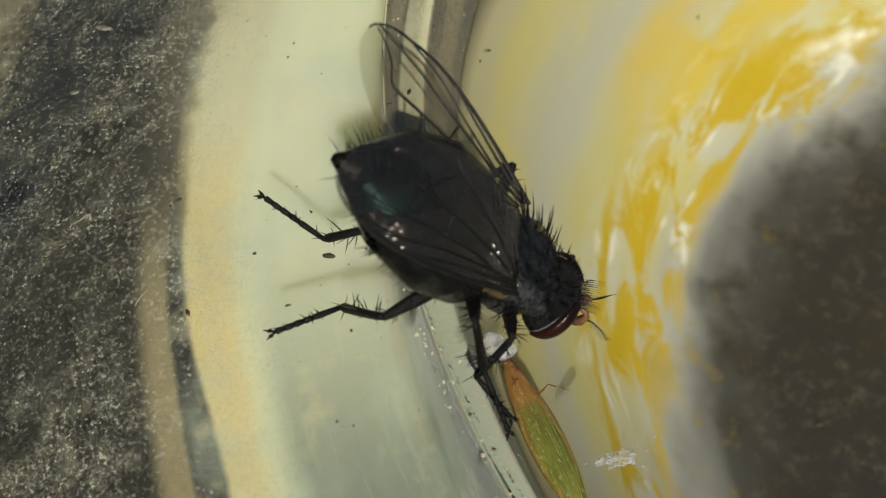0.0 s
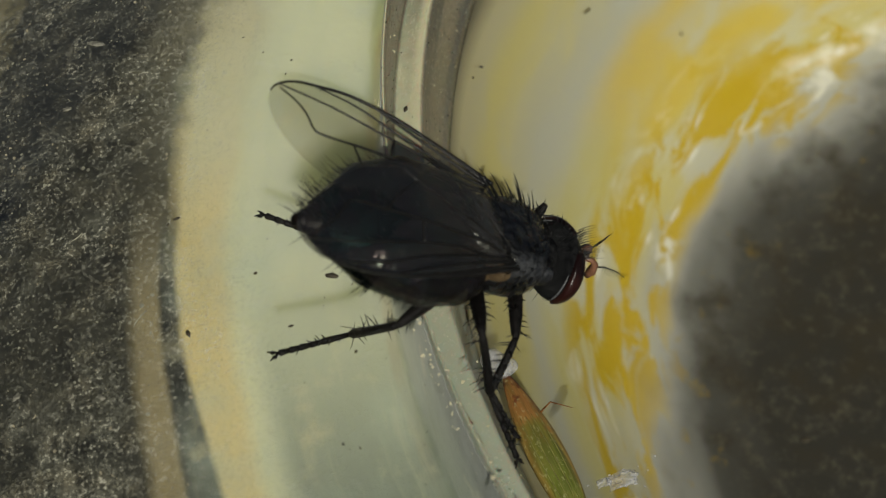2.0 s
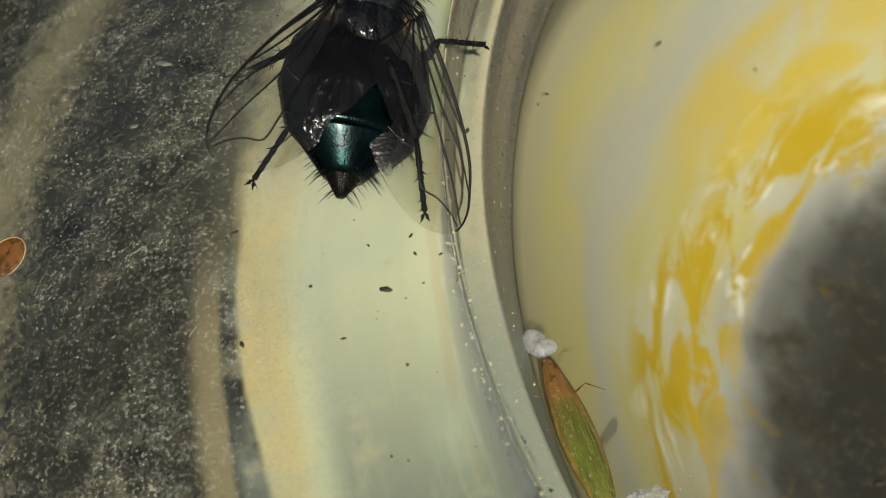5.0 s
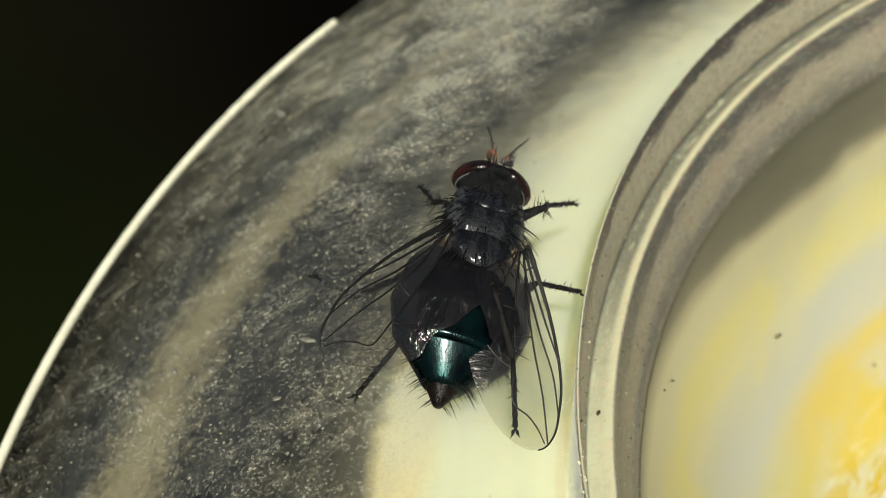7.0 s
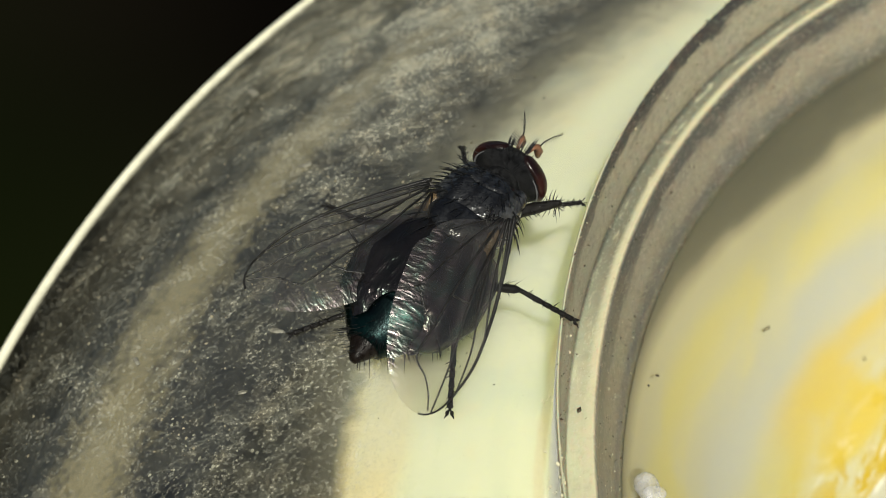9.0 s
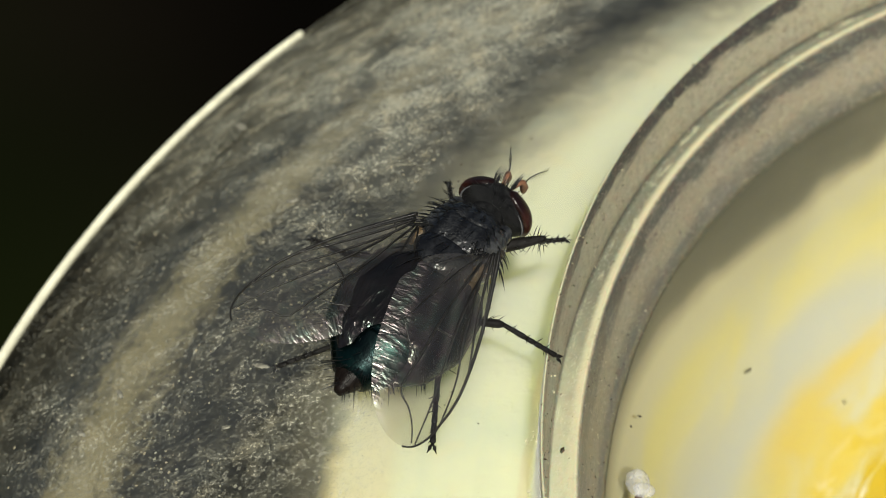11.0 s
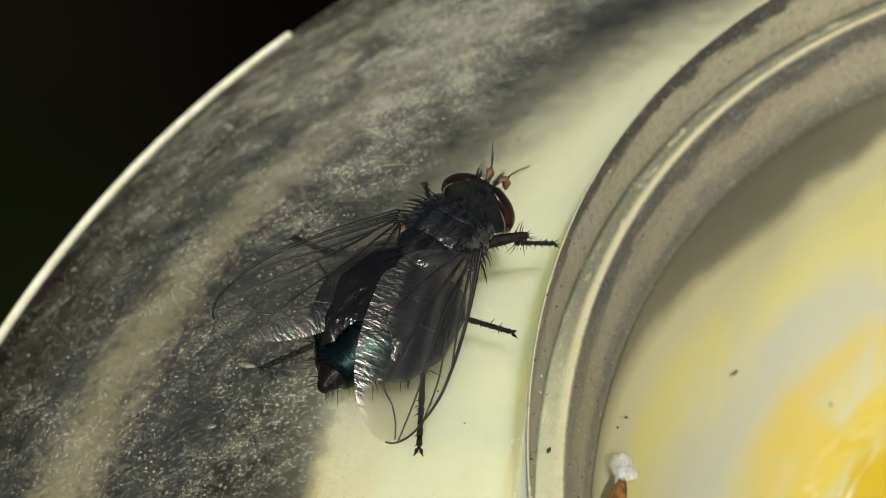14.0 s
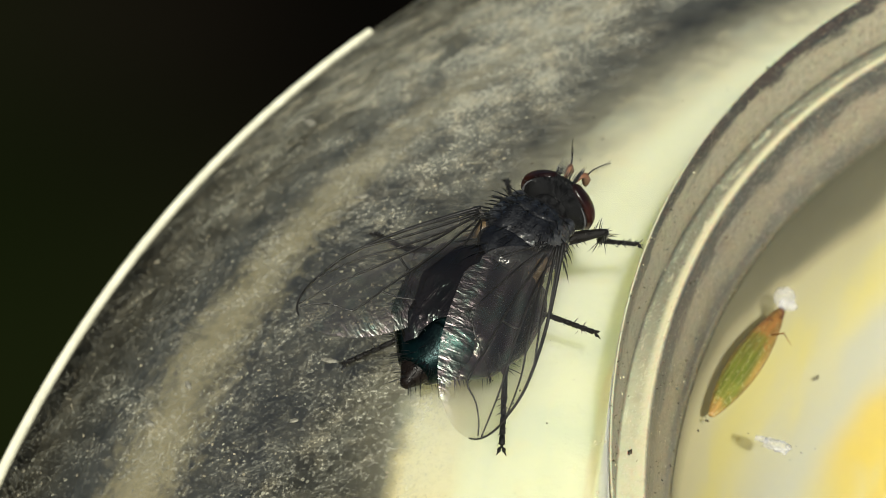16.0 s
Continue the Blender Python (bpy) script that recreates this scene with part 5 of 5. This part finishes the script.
# knees, ankles and feet of the two legs that reach down the ledge
JOINTS = {("front", -1): ((-23.25, -5.34, -0.33), (-23.86, -6.15, -0.6), (-23.45, -7.1, -1.75)),
          ("middle", -1): ((-24.06, -5.8, 1.17), (-23.98, -6.3, -0.6), (-23.6, -7.3, -1.65))}


def chain_poses(kind, side, joints):
    """Poses of a leg's pieces that point from joint to joint, all in the fly's space."""
    hx, hy, hz = HIPS[kind]
    at, out = Vector((hx, side * hy, hz)), []
    for ln, to in zip(LEGS[kind], joints):
        d = (to - at).normalized()
        out.append(frame_from(at, d, (-0.3, side * 0.6, 0.75) if abs(d.z) < 0.8 else (1, 0, 0.1)))
        at = at + d * ln
    return out


# the seed's two ends on the water, time by time: dark end, free end
SEED = [(0.0, -23.3, -3.9, 287.0), (2.0, -23.26, -3.86, 287.3), (3.2, -23.35, -3.86, 287.2), (5.3, -23.58, -2.35, 283.0), (5.5, -23.57, -2.26, 282.6), (6.2, -23.56, -1.6, 280.0), (8.5, -23.28, 1.32, 266.0), (10.2, -22.97, 3.08, 256.0), (12.3, -22.69, 4.56, 252.0), (12.5, -22.7, 4.8, 251.6), (13.0, -23.0, 3.81, 253.0), (13.5, -22.68, 4.9, 253.2), (14.0, -22.85, 4.03, 251.7), (14.5, -22.25, 4.81, 248.1), (15.0, -21.79, 7.76, 249.5), (15.5, -21.07, 9.48, 240.7), (16.0, -19.73, 10.62, 237.7)]


# path of the white scrap that takes the place of a water glint
GLINT_SCRAP = [(0.0, -20.72, -7.05, 10.0), (3.2, -20.71, -7.09, 12.0), (6.0, -21.86, -6.09, 0.0), (10.2, -22.68, -1.86, -20.0), (14.0, -22.15, 0.53, -30.0), (15.0, -21.62, 2.81, -30.0), (15.5, -21.51, 4.22, -28.0), (16.0, -20.62, 5.35, -24.0)]


def motions():
    body = [(t, upose(*p)) for t, p in BODY]
    walk(FLY, body)

    def inside(p, t, feet):
        m = upose(*p).inverted()
        return {k: (m @ (Vector(v) * S)) / S for k, v in FEET[feet].items()}
    keys = [(0.0, inside(POSE_A, 0, "A")), (3.2, inside(POSE_A, 0, "A"))]
    b0 = inside(BODY[13][1], 0, "B")
    # walking from the bowl's edge to the dusty part: two tripods of legs take turns
    order = {("front", 1): 0, ("middle", -1): 0, ("hind", 1): 0, ("front", -1): 1, ("middle", 1): 1, ("hind", -1): 1}
    t = 3.3
    while t < 5.25:
        now = {}
        f = min(1.0, max(0.0, (t - 3.2) / 1.2))
        for k in order:
            a, b = keys[0][1][k], b0[k]
            p = a.lerp(b, f)
            ph = TAU * ((t - 3.3) / 0.4) + math.pi * order[k]
            amp = min(1.0, (t - 3.2) / 0.3, (5.3 - t) / 0.3)
            now[k] = p + Vector((0.7 * math.cos(ph), 0, 0.55 * max(0.0, math.sin(ph)))) * amp
        keys.append((t, now))
        t += 0.1
    bB = inside(POSE_B, 0, "B")
    keys += [(5.3, b0), (5.7, b0), (6.0, bB), (8.4, bB)]
    keys += [(8.5, inside(BODY[17][1], 0, "D")), (8.8, inside(BODY[19][1], 0, "D")), (10.2, inside(BODY[20][1], 0, "D")), (11.2, inside(BODY[20][1], 0, "D")), (11.5, inside(BODY[21][1], 0, "C")),
             (14.5, inside(BODY[22][1], 0, "C")), (15.0, inside(POSE_C, 0, "C")), (16.0, inside(POSE_C, 0, "C"))]
    for (kind, side), segs in FLY_LEGS.items():
        rows = [(t, leg_poses(kind, side, feet[kind, side])) for t, feet in keys]
        if (kind, side) in JOINTS:
            start, down = (chain_poses(kind, side, [(m @ (Vector(p) * S)) / S for p in JOINTS[kind, side]]) for m in (upose(*POSE_START).inverted(), upose(*POSE_A).inverted()))
            rows[:2] = [(0.0, start), (0.4, start), (0.55, down), (3.2, down)]
        else:
            out = None if kind == "front" else (-0.3, side * 0.6, 0.75)
            first = leg_poses(kind, side, inside(POSE_START, 0, "A")[kind, side], out)
            rows[:2] = [(t, leg_poses(kind, side, feet[kind, side], out)) for t, feet in keys[:2]]
            rows[:1] = [(0.0, first), (0.4, first), (0.55, rows[0][1])]
        for i, ob in enumerate(segs):
            walk(ob, [(t, ps[i]) for t, ps in rows])
    for side, ob in FLY_WINGS.items():
        a, b, c = (upose(*WINGS[k][side]) for k in "ABC")
        walk(ob, [(0.0, a), (3.2, a), (3.7, b), (8.4, b), (8.5, c), (16.0, c)])
    for side, ob in FLY_LOBES.items():
        a, b, c = (upose(0, 0, (1.55 + up) * F, r, 0, turn) for r, up, turn in {1: ((12, 0.03, 4), (0, 0.0, 0), (10, 0.03, 6)), -1: ((-4, 0.04, 0), (0, 0.03, 0), (4, -0.03, 0))}[side])
        walk(ob, [(0.0, a), (3.2, a), (3.7, b), (8.4, b), (8.5, c), (16.0, c)])
    tin, tout = (upose(x * F, 0, 1.08 * F, 0, -4, 0) for x in (-5.0, -5.5))
    walk(FLY_TIP, [(0.0, tin), (7.0, tin), (7.6, upose(-5.1 * F, 0, 1.08 * F, 0, -4, 0)), (8.1, tout), (8.4, tout), (8.5, tin), (16.0, tin)])
    # the mouthpart dabs down, then folds away under the head
    out, folded = pose(0, 0, 0), upose(-0.25, 0, 0.55)
    walk(FLY_MOUTH, [(0.0, folded), (0.4, folded), (0.55, out), (0.9, out), (1.2, folded), (16.0, folded)])
    rows = []
    for t, x, y, a in SEED:
        c, s = math.cos(radians(a)), math.sin(radians(a))
        rows.append((t, upose(x + c * 5.0, y + s * 5.0, WATER_Z + 0.2, 0, 0, a + 180)))
    walk(SEED_OB, rows)
    walk(GLINT_SCRAP_OB, [(t, upose(x, y, WATER_Z + 0.04, 0, 0, a)) for t, x, y, a in GLINT_SCRAP])


ground()
tub()
water()
dust()
bowl_flecks()
husk()
SEED_OB = grass_seed()
GLINT_SCRAP_OB = foam()
FLY, FLY_WINGS, FLY_LEGS, FLY_TIP, FLY_LOBES, FLY_MOUTH = fly()
motions()
